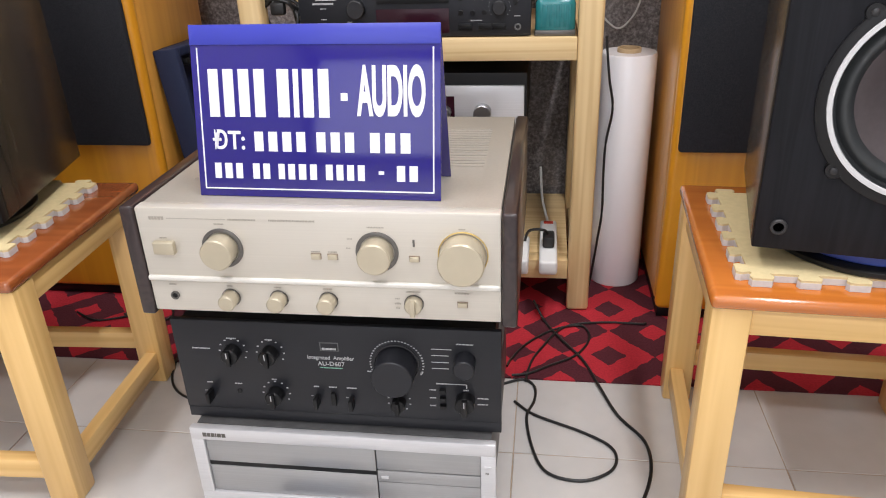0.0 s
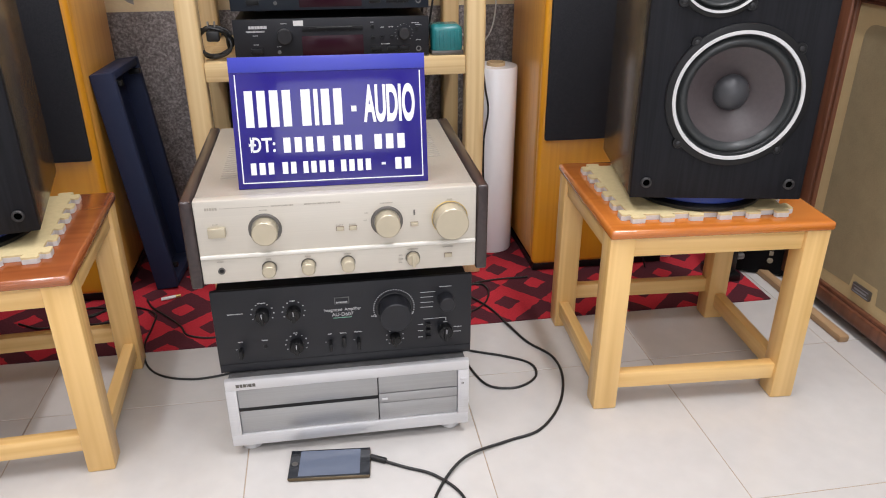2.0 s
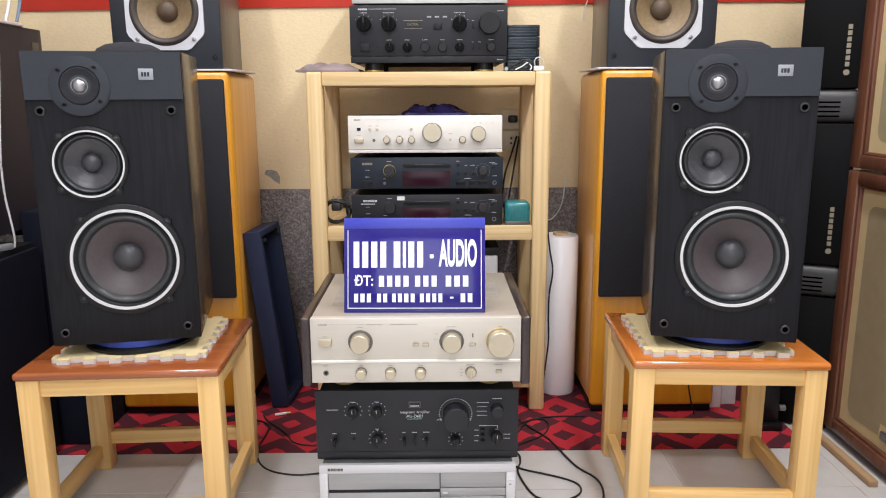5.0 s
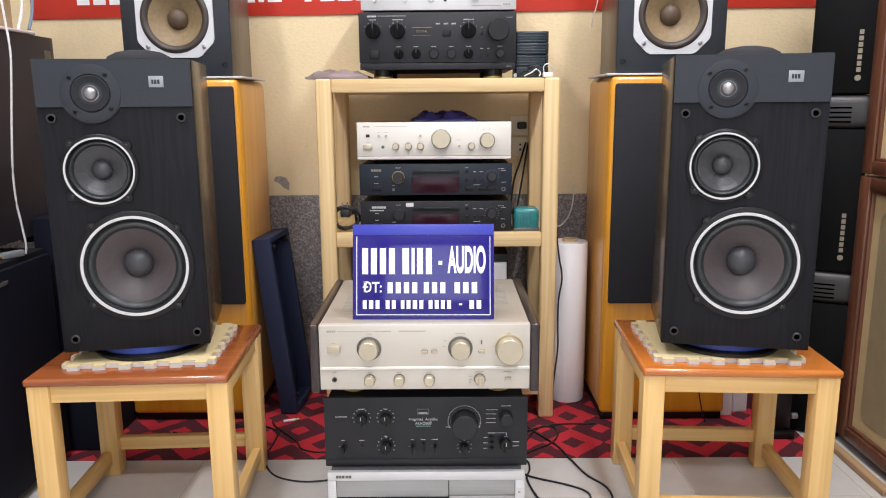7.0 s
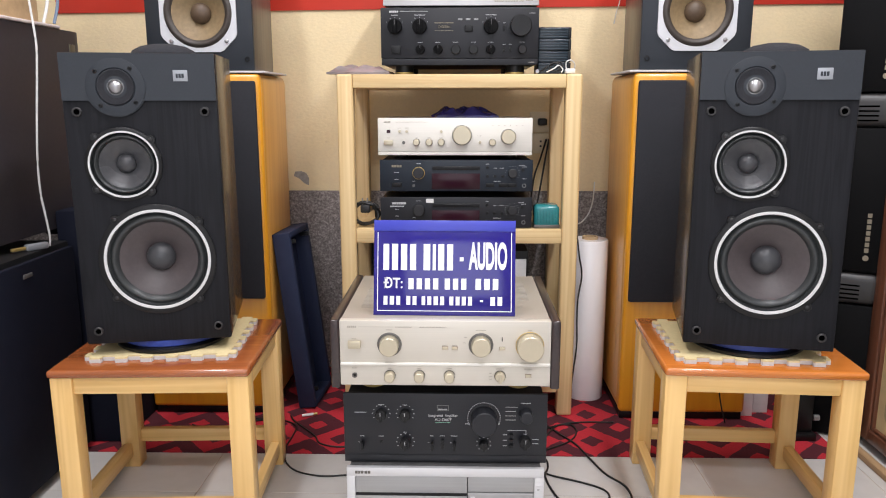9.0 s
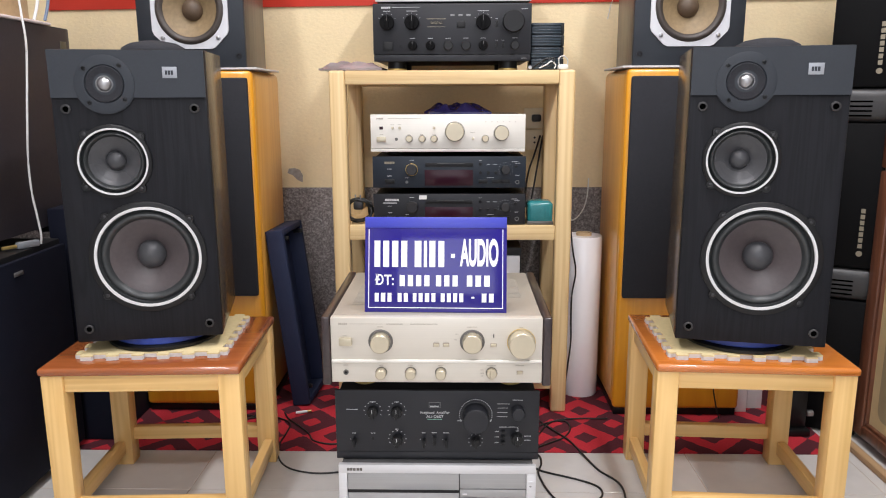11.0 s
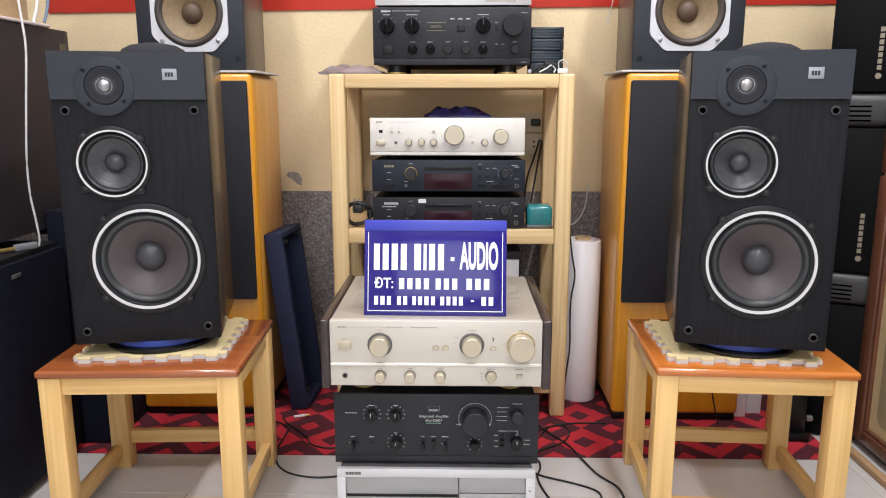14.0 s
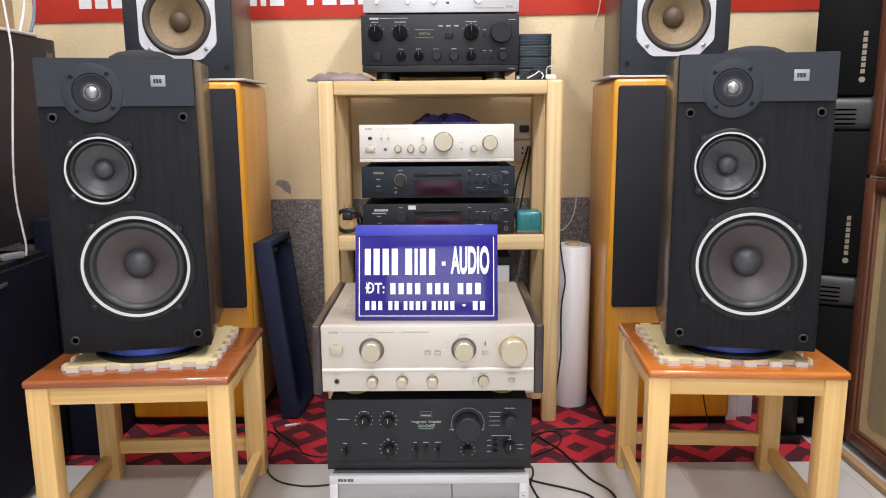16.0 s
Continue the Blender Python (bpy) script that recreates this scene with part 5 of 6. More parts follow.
# ---- vintage cloth-fronted loudspeakers along the right wall ----
def cloth_speaker(z, h, label, badge_low):
    """Faces -x; its width runs along y."""
    Y0, Y1, X, D = -0.03, 0.478, 1.126, 0.36
    s = thing("vintage_loudspeaker", pose(X, 0, z), label, "loudspeaker", "cloth-fronted vintage loudspeakers")
    part("cabinet", cube(0.03, D, Y0 + 0.002, Y1 - 0.002, 0, h, 0.002), M_WALNUT, s)
    f, r = 0.046, 0.034
    part("frame_stile", cube(0, 0.029, Y0, Y0 + f, 0, h, 0.005), M_WALNUT, s)
    part("frame_stile", cube(0, 0.029, Y1 - f, Y1, 0, h, 0.005), M_WALNUT, s)
    part("frame_rail", cube(0, 0.029, Y0 + f + 0.0005, Y1 - f - 0.0005, 0, r, 0.005), M_WALNUT, s)
    part("frame_rail", cube(0, 0.029, Y0 + f + 0.0005, Y1 - f - 0.0005, h - r, h, 0.005), M_WALNUT, s)
    g, q = f - 0.002, r - 0.002
    for a in (cube(0.006, 0.026, Y0 + g, Y0 + g + 0.011, q, h - q, 0.004), cube(0.006, 0.026, Y1 - g - 0.011, Y1 - g, q, h - q, 0.004),
              cube(0.0065, 0.026, Y0 + g + 0.011, Y1 - g - 0.011, q, q + 0.011, 0.004), cube(0.0065, 0.026, Y0 + g + 0.011, Y1 - g - 0.011, h - q - 0.011, h - q, 0.004)):
        part("inner_moulding", a, M_WALNUT, s)
    cy0, cy1, cz0, cz1 = Y0 + f + 0.006, Y1 - f - 0.006, r + 0.006, h - r - 0.006
    part("cloth", cube(0.016, 0.020, cy0, cy1, cz0, cz1), M_CLOTH, s, "beige woven speaker cloth")
    # hollow behind the cloth painted in as a darker field, notched round the badge
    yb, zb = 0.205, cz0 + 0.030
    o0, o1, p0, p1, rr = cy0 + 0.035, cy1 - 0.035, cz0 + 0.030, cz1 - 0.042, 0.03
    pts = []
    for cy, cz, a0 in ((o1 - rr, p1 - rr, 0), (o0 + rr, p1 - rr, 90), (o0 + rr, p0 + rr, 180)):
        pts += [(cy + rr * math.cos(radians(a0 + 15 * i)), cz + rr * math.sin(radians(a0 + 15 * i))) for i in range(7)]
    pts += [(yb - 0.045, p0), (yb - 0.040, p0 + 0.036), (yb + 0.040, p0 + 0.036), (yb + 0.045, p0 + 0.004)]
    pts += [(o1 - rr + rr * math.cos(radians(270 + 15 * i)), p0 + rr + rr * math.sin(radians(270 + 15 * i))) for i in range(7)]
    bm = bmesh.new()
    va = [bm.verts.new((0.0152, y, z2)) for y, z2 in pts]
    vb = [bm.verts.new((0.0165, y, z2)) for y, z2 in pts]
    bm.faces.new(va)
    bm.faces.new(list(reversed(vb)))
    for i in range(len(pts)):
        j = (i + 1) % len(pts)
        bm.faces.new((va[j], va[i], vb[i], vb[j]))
    part("cloth_field", bm, M_CLOTH_DARK, s, "cloth with the dark hollow behind it painted into its colour")
    part("badge", cube(0.009, 0.016, yb - 0.028, yb + 0.028, zb, zb + 0.022, 0.001), M_KNOB_RING, s, "small dark metal badge")
    bm = bmesh.new()
    box(bm, 0.0083, 0.0088, yb - 0.025, yb + 0.025, zb + 0.003, zb + 0.005)
    box(bm, 0.0083, 0.0088, yb - 0.025, yb + 0.025, zb + 0.017, zb + 0.019)
    box(bm, 0.0083, 0.0088, yb - 0.020, yb + 0.020, zb + 0.009, zb + 0.013)
    part("badge_mark", bm, M_BADGE, s)
    return s


cloth_speaker(0.022, 0.713, "vintage loudspeaker with beige cloth front and dark wooden frame", True)
cloth_speaker(0.742, 0.66, "upper vintage loudspeaker with beige cloth front and dark frame", False)
solid("wooden_batten", cube(-0.012, 0.012, 0.0, 0.80, 0.0, 0.0165, 0.004), M_BATTEN, "pale wooden batten on the floor under the loudspeakers", "batten", m=pose(1.092, 0.164, 0.0, 0, 0, 0))
for x in (1.17, 1.42):
    solid("wooden_block", cube(x, x + 0.04, 0.02, 0.43, 0.0, 0.0215, 0.002), M_BLACK, "dark block raising the loudspeaker off the floor", "block", "blocks")


# ---- stacked dark loudspeakers in the right corner ----
def dark_box(z, label):
    s = thing("stage_loudspeaker", pose(1.066, 0.500, z, 0, 0, -27), label, "loudspeaker", "stacked dark loudspeakers in the corner")
    W, H, D = 0.150, 0.4685, 0.30
    part("body", cube(-W / 2, W / 2, 0.006, D, 0, H - 0.088, 0.006), M_CAST, s, "black covered body")
    part("cap", cube(-W / 2 - 0.004, W / 2 + 0.004, 0.0, D + 0.004, H - 0.0875, H - 0.001, 0.022, 4), M_CAP, s, "dark grey plastic cap with slots")
    for i in range(4):
        part("vent_slot", cube(-W / 2 + 0.006, W / 2 - 0.045, -0.0012, 0.003, H - 0.036 - i * 0.012, H - 0.032 - i * 0.012), M_HOLE, s)
    for i in range(7):
        part("mark_bar", cube(0.031, 0.041, 0.0045, 0.0055, 0.055 + i * 0.0155, 0.0665 + i * 0.0155), M_DIMGOLD, s)
    part("mark_disc", disc(0.0075, 0.0016, (0.036, 0.006, 0.040), bevel=0.0004, seg=16), M_DIMGOLD, s)
    return s


for i, z in enumerate((0.0045, 0.474, 0.9435)):
    dark_box(z, "narrow dark loudspeaker with dark grey slotted cap, stacked in the corner")

st = thing("speaker_stand", pose(0.975, 0.50, 0.0045), "black metal loudspeaker stand foot on the rug", "stand")
part("post", cube(-0.028, 0.028, -0.02, 0.03, 0.02, 0.40, 0.003), M_BLACK, st)
part("base", cube(-0.032, 0.036, -0.035, 0.05, 0, 0.0195, 0.003), M_BLACK, st)
bm = bmesh.new()
lathe(bm, [(0.009, 0), (0.009, 0.016), (0.007, 0.018)], (0.0365, 0, 0.055), "x", 16, True)
part("screw_knob", bm, M_CHROME, st)
for i, (x, y) in enumerate(((0.882, 0.63), (0.925, 0.655))):
    solid("white_board", cube(-0.016 + 0.0 * i, 0.016 + 0.012 * i, 0, 0.24, 0, 0.30, 0.001), M_WPLAST, "white board standing on edge behind the stool", "board", "white boards", m=pose(x, y, 0.0045))

# low dark loudspeaker in the foreground corner
bm = extrude_outline([(0.0, 0.0), (0.35, 0.0), (0.35, 0.38), (0.13, 0.38)], 0, 0.30)
solid("monitor_loudspeaker", bm, M_GRILLE, "wedge-shaped black stage loudspeaker on the floor", "loudspeaker", m=pose(1.005, -0.445, 0.0))

# ---- dark loudspeakers on the left, facing into the room ----
s = thing("floor_loudspeaker", pose(0, 0, 0), "low black loudspeaker with navy cloth front along the wall", "loudspeaker")
part("cabinet", cube(-1.40, -0.978, -0.10, 0.40, 0.012, 0.572, 0.004), M_CASE, s)
part("grille", cube(-0.9775, -0.962, -0.095, 0.395, 0.022, 0.560, 0.005), M_GRILLE_DARK, s, "navy-black cloth grille")
part("foot", cube(-1.39, -0.99, -0.08, 0.38, 0.0, 0.0115), M_BLACK, s)
part("badge", cube(-0.962, -0.9595, 0.165, 0.200, 0.525, 0.535, 0.001), M_GREYPLAST, s, "small grey badge")
pts = [(-1.40, 0.04), (-1.022, 0.04)]
for i in range(9):
    t = radians(90 * i / 8)
    pts.append((-1.022 - 0.07 + 0.07 * math.cos(t), 0.615 + 0.07 * math.sin(t)))
pts.append((-1.40, 0.685))
s = thing("loudspeaker", pose(0, 0, 0.5725), "tall brown-black loudspeaker with rounded corner on the low one", "loudspeaker")
part("cabinet", extrude_outline(pts, 0.025, 0.535, "xy"), M_BROWN_BLACK, s)
part("handle_recess", cube(-1.0225, -1.0195, 0.583, 0.612, 0.36, 0.50, 0.001), M_OLIVE, s, "olive recessed handle plate")
for x in (-1.36, -1.07):
    for y in (0.09, 0.50):
        bm = bmesh.new()
        lathe(bm, [(0.018, 0.0), (0.02, 0.004), (0.02, 0.0255)], (x, y, 0), "z", 18, True)
        part("foot", bm, M_BLACK, s)
solid("cloth_cover", cube(-1.395, -1.016, 0.05, 0.54, 0.0, 0.008, 0.003), M_WCLOTH, "pale dusty cloth on the tall loudspeaker", "cloth", m=pose(0, 0, 1.108))
solid("cardboard_box", cube(-1.38, -1.06, 0.22, 0.52, 0.0, 0.22, 0.004), M_CARD, "beige cardboard box on the tall loudspeaker", "box", m=pose(0, 0, 1.1165))
s = thing("jack_plug", pose(-1.0, 0.25, 0.5725, 0, 0, 62), "metal jack plug lying on the low loudspeaker", "plug")
part("sleeve", cube(0.0, 0.055, -0.008, 0.008, 0.0, 0.016, 0.004), M_BADGE, s)
part("tip", cube(-0.035, 0.0, -0.004, 0.004, 0.004, 0.012, 0.002), M_GOLD, s)
solid("blue_black_box", cube(-1.017, -0.887, 0.42, 0.75, 0.0045, 0.645, 0.006), M_GRILLE_DARK, "tall blue-black box behind the low loudspeaker", "box")

# ---- grille frame leaning on the tower ----
gf = thing("grille_frame", pose(-0.457, 0.655, 0.0045, 0, -6.6, -5), "navy blue loudspeaker grille frame leaning on the tower", "grille frame")
GH, GW, GT = 0.540, 0.195, 0.052
part("near_side", cube(0, GT, 0.0, 0.018, 0, GH, 0.003), M_GRILLE_BLUE, gf)
part("far_side", cube(0, GT, GW - 0.018, GW, 0, GH, 0.003), M_GRILLE_BLUE, gf)
part("top_side", cube(0, GT, 0.0182, GW - 0.0182, GH - 0.018, GH, 0.003), M_GRILLE_BLUE, gf)
part("bottom_side", cube(0, GT, 0.0182, GW - 0.0182, 0, 0.018, 0.003), M_GRILLE_BLUE, gf)
part("cloth", cube(0.003, 0.008, 0.0182, GW - 0.0182, 0.0182, GH - 0.0182), M_GRILLE_BLUE, gf)
for y, z in ((0.03, GH - 0.03), (GW - 0.03, GH - 0.03), (0.03, 0.05)):
    part("peg", cube(0.03, GT + 0.006, y - 0.006, y + 0.006, z - 0.006, z + 0.006, 0.002), M_BLACK, gf)

# ---- roll of stretch film ----
fr = thing("film_roll", pose(0.4270, 0.785, 0.0045), "tall roll of clear stretch film standing on the rug", "film roll")
bm = bmesh.new()
lathe(bm, [(0.054, 0.0), (0.056, 0.004), (0.056, 0.50), (0.054, 0.505), (0.024, 0.505)], (0, 0, 0), "z", 40)
part("film", bm, M_FILM, fr)
bm = bmesh.new()
lathe(bm, [(0.0235, 0.001), (0.0235, 0.513), (0.0195, 0.513), (0.0195, 0.40)], (0, 0, 0), "z", 32)
part("core", bm, M_CARD, fr, "brown cardboard core")

# ---- red banner on the wall ----
bn = thing("banner", pose(0, WALL_Y - 0.006, 1.213, 0, -0.5, 0), "red vinyl banner with white letters on the wall", "banner")
part("sheet", cube(-1.28, 1.28, 0.0, 0.003, 0, 0.55, 0.0008), M_BANNER, bn)
for x0, ws in ((-1.13, (0.040, 0.040, 0.040)), (-0.605, (0.045, 0.018, 0.045)), (-0.40, (0.022,)), (-0.350, (0.045, 0.045, 0.045))):
    for w in ws:
        part("letter_bar", cube(x0, x0 + w, -0.0006, 0, 0.041, 0.161), M_LETTER, bn)
        x0 += w + 0.012

# ---- small things on and round the rack ----
ad = thing("power_adapter", pose(0.277, 0.665, 0.5665), "teal mains adapter block on the rack shelf", "adapter")
part("body", cube(-0.036, 0.036, -0.03, 0.04, 0, 0.066, 0.013, 4), M_TEAL, ad)
part("base_plate", cube(-0.037, 0.037, -0.031, 0.041, 0, 0.0105, 0.002), M_KNOB_RING, ad)
bm = bmesh.new()
for i in range(7):
    box(bm, -0.0275 + i * 0.0085, -0.0235 + i * 0.0085, -0.0325, -0.029, 0.016, 0.055, 0.001)
part("ribs", bm, M_TEAL, ad)

# coil of black mains lead with its plug
cl = thing("mains_lead", pose(-0.243, 0.665, 0.5665), "coiled black mains lead with plug on the shelf", "cable")
pts = []
for i in range(40):
    a = i * 0.62
    pts.append((0.036 * math.cos(a) + 0.006 * math.sin(i * 1.7), -0.008 + 0.012 * math.sin(i * 0.9), 0.039 + 0.031 * math.sin(a) + 0.002 * math.sin(i)))
part("lead", tube(pts, 0.0035, 8, 4), M_CABLE, cl)
part("plug", cube(-0.012, 0.016, -0.026, -0.008, 0.042, 0.066, 0.005), M_CABLE, cl)
for dx in (-0.006, 0.008):
    bm = bmesh.new()
    lathe(bm, [(0.0022, 0), (0.0022, 0.018), (0.001, 0.019)], (dx, -0.018, 0.066), "z", 10, True)
    part("pin", bm, M_CHROME, cl)

# stack of dark cases beside the black amplifier
for i in range(4):
    cs = thing("cassette_case", pose(0.287, 0.665 + 0.003 * (i % 2), 0.9955 + i * 0.0315), "blue-black plastic case in a stack on the rack", "case", "stack of dark cases")
    part("shell", cube(-0.042, 0.046, 0, 0.12, 0, 0.031, 0.002), M_CASE_BLUE, cs)
    for k in range(4):
        part("rib", cube(-0.0425, 0.038, -0.002, 0.001, 0.003 + k * 0.007, 0.0065 + k * 0.007, 0.0008), M_CASE_RIB, cs)
    part("hinge", cube(0.039, 0.0465, -0.003, 0.01, 0.001, 0.030, 0.001), M_BLACK, cs)
ch = thing("charger", pose(0.330, 0.648, 0.9955), "white phone charger on the rack top", "charger")
part("block", cube(-0.014, 0.014, -0.012, 0.012, 0, 0.014, 0.004), M_WPLAST, ch)
part("lead", tube([(-0.01, 0, 0.012), (-0.012, -0.01, 0.03), (0.0, -0.012, 0.036), (0.012, -0.005, 0.026), (0.013, 0.004, 0.012)], 0.0017, 8), M_WCABLE, ch)
kb = thing("audio_lead", pose(0.285, 0.642, 0.9955), "tangled thin leads on the rack top", "cable")
part("lead", tube([(-0.04, 0, 0.004), (-0.02, -0.008, 0.018), (0.0, 0.0, 0.030), (0.015, -0.006, 0.024), (0.008, -0.008, 0.008), (-0.012, -0.004, 0.012), (-0.004, 0, 0.026), (0.02, 0.002, 0.03), (0.022, -0.004, 0.006)], 0.0022, 8), M_CABLE, kb)
part("lead", tube([(-0.02, -0.006, 0.004), (0.0, -0.01, 0.014), (0.012, -0.008, 0.022), (0.024, -0.004, 0.012), (0.02, -0.01, 0.003)], 0.0018, 8), M_WCABLE, kb)
part("plug", disc(0.0055, 0.012, (-0.046, 0.0, 0.006), "y", 14), M_CHROME, kb)

# crumpled bags
def crumple(name, m, lx, ly, h, material, label, seed):
    """Thin bag lying in sharp random folds."""
    rnd = random.Random(seed)
    folds = [(rnd.uniform(0, math.tau), rnd.uniform(-0.4, 0.4), rnd.uniform(1.2, 5), rnd.uniform(0.3, 1.0)) for _ in range(6)]
    bm = bmesh.new()
    N, K = 30, 22
    edge = [1 - 0.22 * rnd.random() for _ in range(24)]
    g = []
    for i in range(N + 1):
        row = []
        for k in range(K + 1):
            u, v = 2 * i / N - 1, 2 * k / K - 1
            e = min(1 - abs(u), 1 - abs(v))
            ang = (math.atan2(v, u) / math.tau * 24) % 24
            j = int(ang) % 24
            rim = edge[j] + (edge[(j + 1) % 24] - edge[j]) * (ang - int(ang))
            zz = sum(w * abs(((math.cos(a) * u + math.sin(a) * v + o) * q / 2) % 1 * 2 - 1) for a, o, q, w in folds) / 3.0
            zz = h * min(1, 0.15 + e * 2.4) * zz + 0.003
            row.append(bm.verts.new((lx * u / 2 * rim, ly * v / 2 * rim, zz)))
        g.append(row)
    for i in range(N):
        for k in range(K):
            bm.faces.new((g[i][k], g[i + 1][k], g[i + 1][k + 1], g[i][k + 1]))
    base = bmesh.ops.extrude_face_region(bm, geom=list(bm.faces))
    for v in [v for v in base["geom"] if isinstance(v, bmesh.types.BMVert)]:
        v.co.z = 0.0
    return solid(name, bm, material, label, "bag", m=m)


crumple("plastic_bag", pose(-0.250, 0.70, 0.9955), 0.185, 0.15, 0.021, M_PLASTIC_BAG, "dusty crumpled plastic bag on the rack top", 3)
crumple("plastic_bag", pose(0.040, 0.75, 0.8755), 0.20, 0.13, 0.030, M_BAG_BLUE, "dark blue crumpled bag on the champagne amplifier", 5)

# wall sockets behind the rack
for z, holes in ((0.822, False), (0.752, True)):
    so = thing("wall_socket", pose(0.295, WALL_Y, z), "old beige wall socket plate", "wall socket", "wall sockets")
    part("plate", cube(-0.037, 0.037, -0.009, -0.0002, 0, 0.066, 0.003), M_SOCKET, so)
    for dz in (0.024, 0.040):
        part("hole", disc(0.0035, 0.0008, (0, -0.0088, dz), bevel=0.0002, seg=12), M_BLACK, so)
    if not holes:
        part("plug", cube(-0.012, 0.018, -0.035, -0.009, 0.022, 0.045, 0.005), M_CABLE, so)
# bare patch where plaster has come off
solid("plaster_patch", extrude_outline([(-0.03, 0.02), (-0.012, 0.012), (0.004, -0.004), (0.02, -0.012), (0.022, 0.012), (0.012, 0.03), (-0.006, 0.036), (-0.024, 0.034)], -0.0012, -0.0002), M_BARE, "bare grey patch of missing plaster", "patch", m=pose(-0.500, WALL_Y, 0.656))

# power strip on the lowest shelf
ps = thing("power_strip", pose(0.277, 0.555, 0.1185, 0, 0, 0), "white power strip with black plug on the lowest shelf", "power strip")
part("body", cube(-0.018, 0.018, 0, 0.21, 0, 0.03, 0.006, 3), M_WPLAST, ps)
part("switch", cube(-0.010, 0.010, 0.188, 0.2, 0.029, 0.032, 0.001), M_RED, ps)
part("plug", cube(-0.012, 0.012, 0.06, 0.10, 0.0302, 0.055, 0.005), M_CABLE, ps)
part("lead", tube([(0, 0.08, 0.05), (-0.01, 0.075, 0.065), (-0.04, 0.08, 0.06), (-0.05, 0.10, 0.02), (-0.05, 0.13, 0.005)], 0.003, 8), M_CABLE, ps)
part("mains_lead", tube([(0, 0.21, 0.015), (-0.004, 0.25, 0.02), (-0.015, 0.30, 0.05), (-0.02, 0.36, 0.10)], 0.003, 8), M_WCABLE, ps)
ps2 = thing("power_strip", pose(0.222, 0.555, 0.1185), "white multi-way socket beside the strip", "power strip")
part("body", cube(-0.016, 0.016, 0, 0.12, 0, 0.032, 0.005, 3), M_WPLAST, ps2)

# phone lying on the tiles
ph = thing("smartphone", pose(-0.044, -0.0530, 0.0, 0, 0, -5), "black smartphone with lit screen lying on the tiles", "phone")
part("body", cube(-0.070, 0.070, -0.035, 0.035, 0, 0.0085, 0.0035, 3), M_BRONZE, ph)
part("glass", cube(-0.069, 0.069, -0.034, 0.034, 0.0080, 0.0092, 0.0005), M_PHONE, ph)
part("screen", cube(-0.052, 0.052, -0.031, 0.031, 0.0092, 0.0095), M_SCREEN, ph)
part("home_button", disc(0.0055, 0.0004, (-0.060, 0, 0.0092), "z", 18, 0.0001), M_KNOB_RING, ph)

# ---- cables ----
def cable(name, pts, r, material, label, z=None):
    return solid(name, tube([(p[0], p[1], p[2] if len(p) > 2 else z) for p in pts], r, 8), material, label, "cable", "loose cables")


cable("phone_cable", [(0.029, -0.047, 0.005), (0.082, -0.078), (0.128, -0.104), (0.164, -0.148), (0.173, -0.193), (0.153, -0.235), (0.124, -0.236), (0.110, -0.207), (0.135, -0.139), (0.190, -0.077, 0.009), (0.274, -0.041),
                      (0.341, -0.02), (0.399, 0.046), (0.434, 0.134), (0.435, 0.211), (0.397, 0.276), (0.370, 0.358, 0.0045), (0.345, 0.431, 0.0075), (0.303, 0.505, 0.0075), (0.274, 0.565, 0.0075), (0.250, 0.61, 0.03)], 0.0027, M_CABLE, "black audio cable winding from the phone over the tiles", 0.0032)
part("plug", tube([(0.027, -0.0455, 0.005), (0.052, -0.060, 0.005)], 0.0055, 10), M_CABLE, bpy.data.objects["phone_cable"])
cable("speaker_cable", [(0.223, 0.30), (0.258, 0.266), (0.332, 0.23), (0.376, 0.200), (0.387, 0.169), (0.373, 0.137), (0.331, 0.115), (0.281, 0.127), (0.258, 0.175), (0.245, 0.257), (0.257, 0.304), (0.257, 0.345), (0.236, 0.366), (0.20, 0.35)], 0.0025, M_CABLE, "black cable looped on the tiles beside the stack", 0.003)
cable("speaker_cable", [(0.205, 0.40), (0.210, 0.42), (0.239, 0.479), (0.292, 0.535), (0.347, 0.554), (0.361, 0.509), (0.335, 0.449), (0.283, 0.408), (0.245, 0.38), (0.215, 0.372)], 0.0023, M_CABLE, "black cable looped on the red rug", 0.0072)
cable("speaker_cable", [(0.476, 0.575), (0.469, 0.57), (0.403, 0.571), (0.336, 0.559), (0.30, 0.53), (0.27, 0.47), (0.25, 0.42), (0.24, 0.36, 0.0045)], 0.0023, M_CABLE, "black cable from the tower over the rug", 0.0075)
cable("speaker_cable", [(-0.20, 0.27), (-0.258, 0.254), (-0.319, 0.249), (-0.383, 0.273), (-0.422, 0.325), (-0.437, 0.396, 0.0075), (-0.434, 0.469, 0.0075), (-0.44, 0.53, 0.0075), (-0.50, 0.57, 0.0075), (-0.56, 0.56, 0.0075), (-0.62, 0.52, 0.0075), (-0.68, 0.50, 0.0075), (-0.74, 0.53, 0.0075)], 0.0023, M_CABLE, "thin black cable curving over tiles and rug", 0.003)
cable("speaker_cable", [(-0.47, 0.60), (-0.45, 0.56), (-0.40, 0.50), (-0.37, 0.46), (-0.35, 0.42), (-0.30, 0.40), (-0.24, 0.41)], 0.0024, M_CABLE, "thin black cable on the red rug", 0.0068)
cable("speaker_cable", [(-0.55, 0.58), (-0.58, 0.54), (-0.62, 0.55), (-0.60, 0.58), (-0.54, 0.565), (-0.52, 0.52), (-0.57, 0.50), (-0.63, 0.53)], 0.0023, M_CABLE, "tangled black cable at the tower's foot", 0.0076)
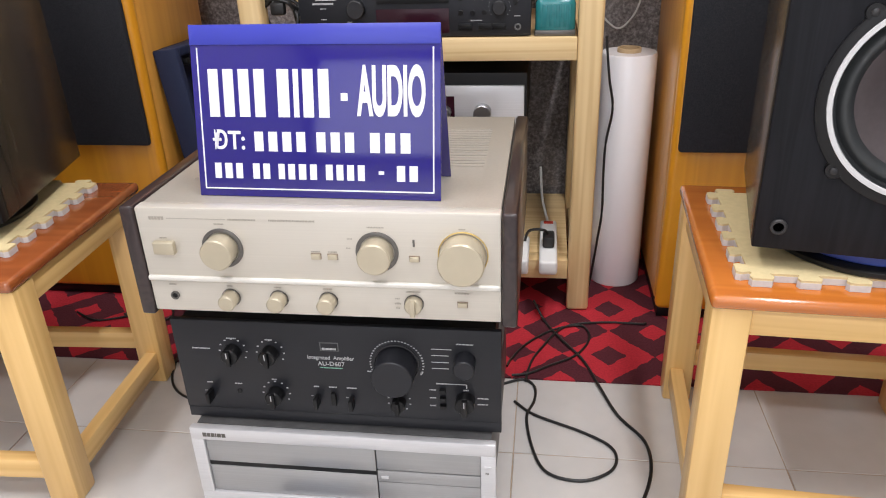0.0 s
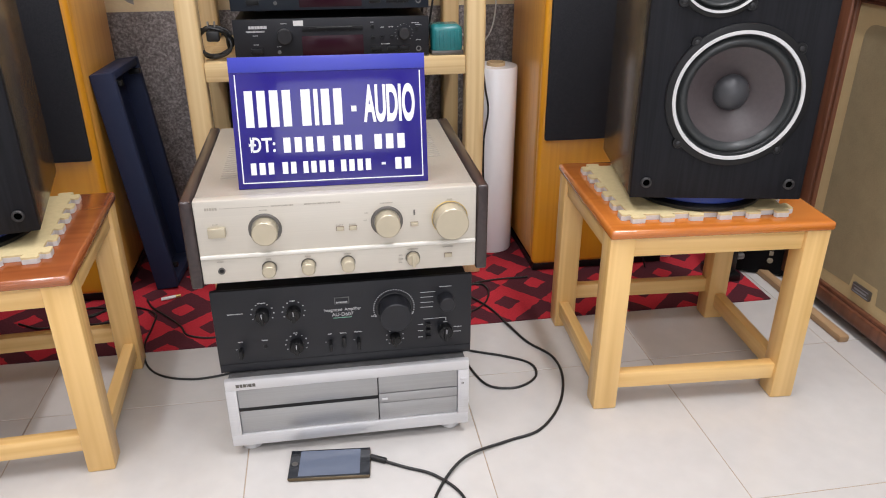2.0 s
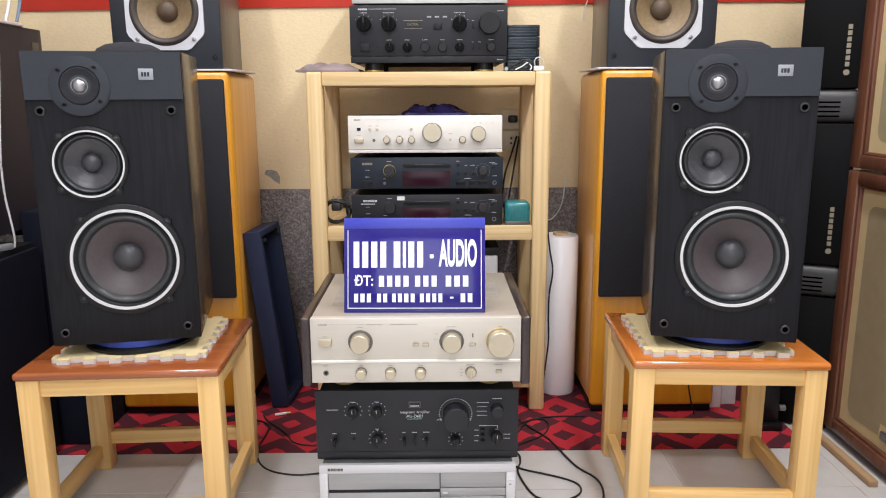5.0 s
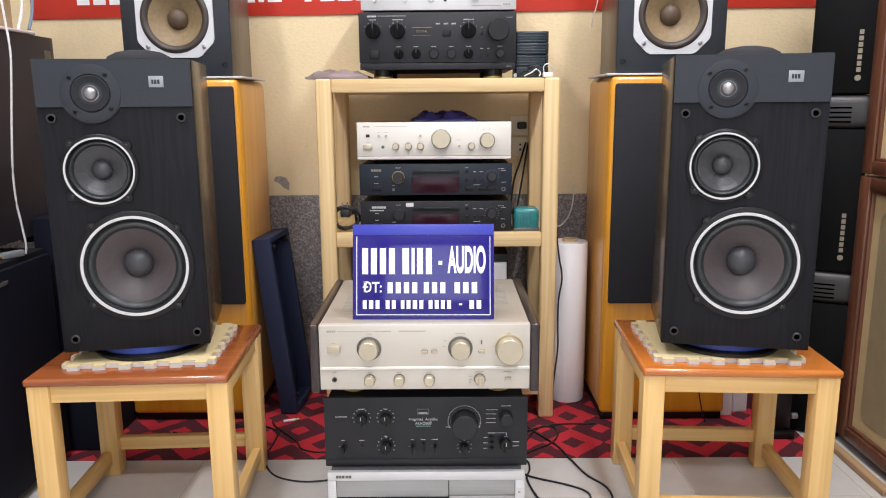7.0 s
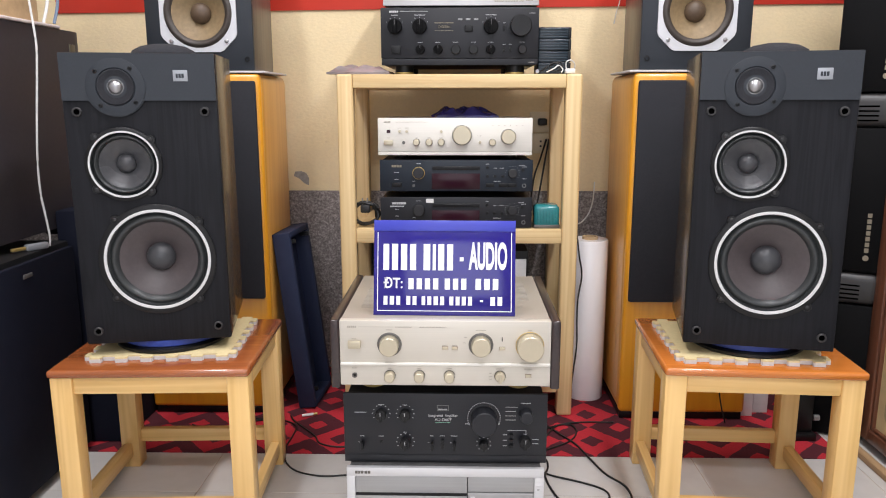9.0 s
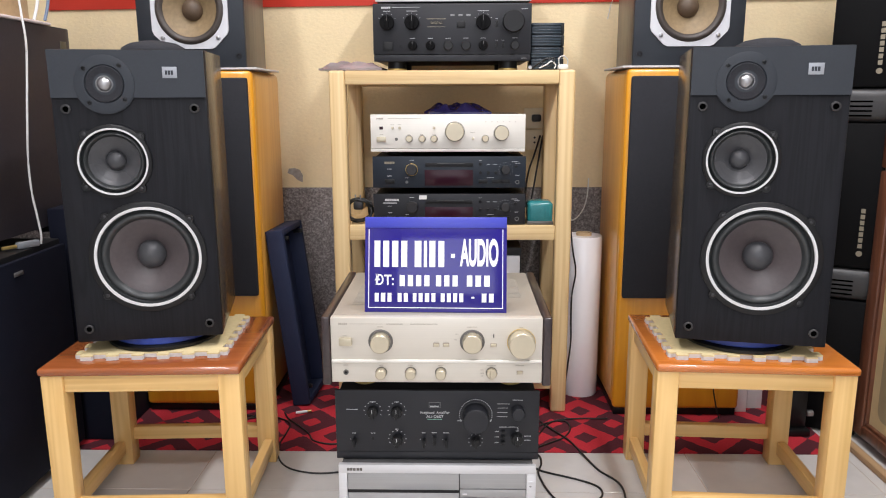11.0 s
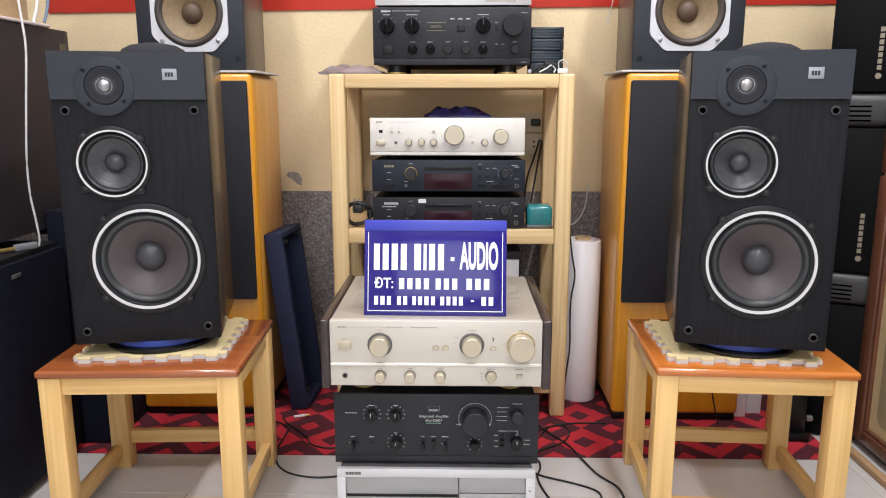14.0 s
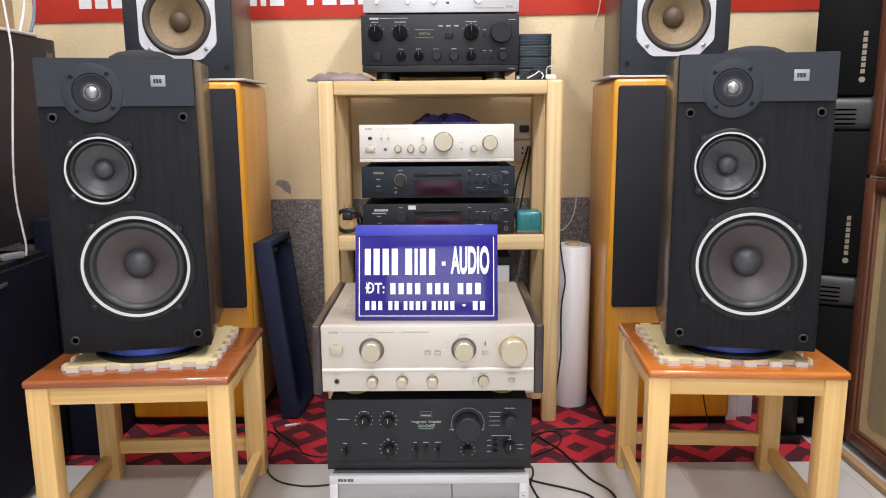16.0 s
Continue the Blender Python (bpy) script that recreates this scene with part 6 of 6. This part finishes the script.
cable("hanging_cable", [(0.376, 0.726, 0.55), (0.386, 0.722, 0.47), (0.396, 0.722, 0.41), (0.387, 0.722, 0.34), (0.386, 0.722, 0.27), (0.388, 0.722, 0.19), (0.382, 0.724, 0.12), (0.374, 0.726, 0.04), (0.369, 0.72, 0.0075)], 0.0025, M_CABLE, "black cable hanging down beside the film roll")
cable("rack_cable", [(0.31, 0.99, 0.80), (0.29, 0.97, 0.74), (0.27, 0.96, 0.68), (0.26, 0.95, 0.60), (0.262, 0.94, 0.572)], 0.003, M_CABLE, "black mains cable behind the rack units")
cable("rack_cable", [(0.318, 0.99, 0.80), (0.30, 0.97, 0.70), (0.285, 0.95, 0.62), (0.275, 0.94, 0.572)], 0.003, M_CABLE, "black mains cable behind the rack units")
cable("white_cable", [(0.372, 1.0, 0.56), (0.42, 1.0, 0.52), (0.455, 1.0, 0.55), (0.47, 1.0, 0.60), (0.473, 1.0, 0.66)], 0.0022, M_WCABLE, "thin white cable on the wall beside the rack")
cable("white_cable", [(-0.975, 0.31, 1.31), (-0.961, 0.30, 1.20), (-0.955, 0.30, 1.12), (-0.951, 0.30, 1.05), (-0.957, 0.30, 0.98), (-0.966, 0.30, 0.90), (-0.977, 0.30, 0.786), (-0.978, 0.30, 0.706), (-0.972, 0.30, 0.651), (-0.968, 0.302, 0.60), (-0.972, 0.304, 0.576)], 0.0026, M_WCABLE, "white cable hanging down over the dark loudspeaker")
cable("white_cable", [(-1.050, 0.56, 1.4), (-1.046, 0.56, 1.28), (-1.05, 0.55, 1.18), (-1.055, 0.53, 1.122)], 0.004, M_WCABLE, "white cable behind the cardboard box")
cable("white_cable", [(0.546, 1.018, 1.34), (0.534, 1.018, 1.236), (0.526, 1.019, 1.205), (0.520, 1.027, 1.165)], 0.0016, M_WCABLE, "thin white wire hanging over the banner on the wall")
cable("blue_cable", [(-1.032, 0.57, 1.4), (-1.030, 0.57, 1.28), (-1.028, 0.56, 1.18), (-1.035, 0.545, 1.122)], 0.004, M_BLUEGREY, "grey-blue cable behind the cardboard box")
cable("speaker_cable", [(0.786, 0.585, 0.20), (0.778, 0.583, 0.12), (0.789, 0.58, 0.05), (0.80, 0.575, 0.0075)], 0.002, M_CABLE, "thin black cable down the tower's front")
cable("jack_lead", [(-0.436, 0.594), (-0.420, 0.599), (-0.404, 0.605)], 0.0042, M_WCABLE, "short white plug lying on the rug", 0.0095)

part("sleeve", tube([(-0.404, 0.605, 0.0095), (-0.393, 0.609, 0.0095)], 0.0036, 10), M_GOLD, bpy.data.objects["jack_lead"], "gold plug tip")
solid("sticker", cube(-0.012, 0.012, -0.008, 0.008, 0, 0.0006), M_YELLOW, "small yellow sticker on a floor tile", "sticker", m=pose(0.87, -0.31, 0.0002, 0, 0, 20))

# ---- floor tiles ----
TILE, GAP, TX, TY = 0.4135, 0.0016, 0.2265, -0.242
tile_me = None
i0, i1 = math.floor((WX0 - TX) / TILE), math.ceil((WX1 - TX) / TILE)
j0, j1 = math.floor((FLOOR_Y0 - TY) / TILE), math.ceil((WALL_Y - TY) / TILE)
for i in range(i0, i1):
    for j in range(j0, j1):
        xa, xb = max(TX + i * TILE, WX0) + GAP / 2, min(TX + (i + 1) * TILE, WX1) - GAP / 2
        ya, yb = max(TY + j * TILE, FLOOR_Y0) + GAP / 2, min(TY + (j + 1) * TILE, WALL_Y - 0.013) - GAP / 2
        if xb - xa < 0.01 or yb - ya < 0.01:
            continue
        whole = xb - xa > TILE - GAP - 1e-6 and yb - ya > TILE - GAP - 1e-6
        if whole and tile_me:
            me = tile_me
        else:
            me = finish("tile", cube(-(xb - xa) / 2, (xb - xa) / 2, -(yb - ya) / 2, (yb - ya) / 2, -0.01, 0.0, 0.0008, 1), M_TILE)
            if whole:
                tile_me = me
        t = new("tile", me)
        t.parent = floor
        t.matrix_basis = pose((xa + xb) / 2, (ya + yb) / 2, 0)
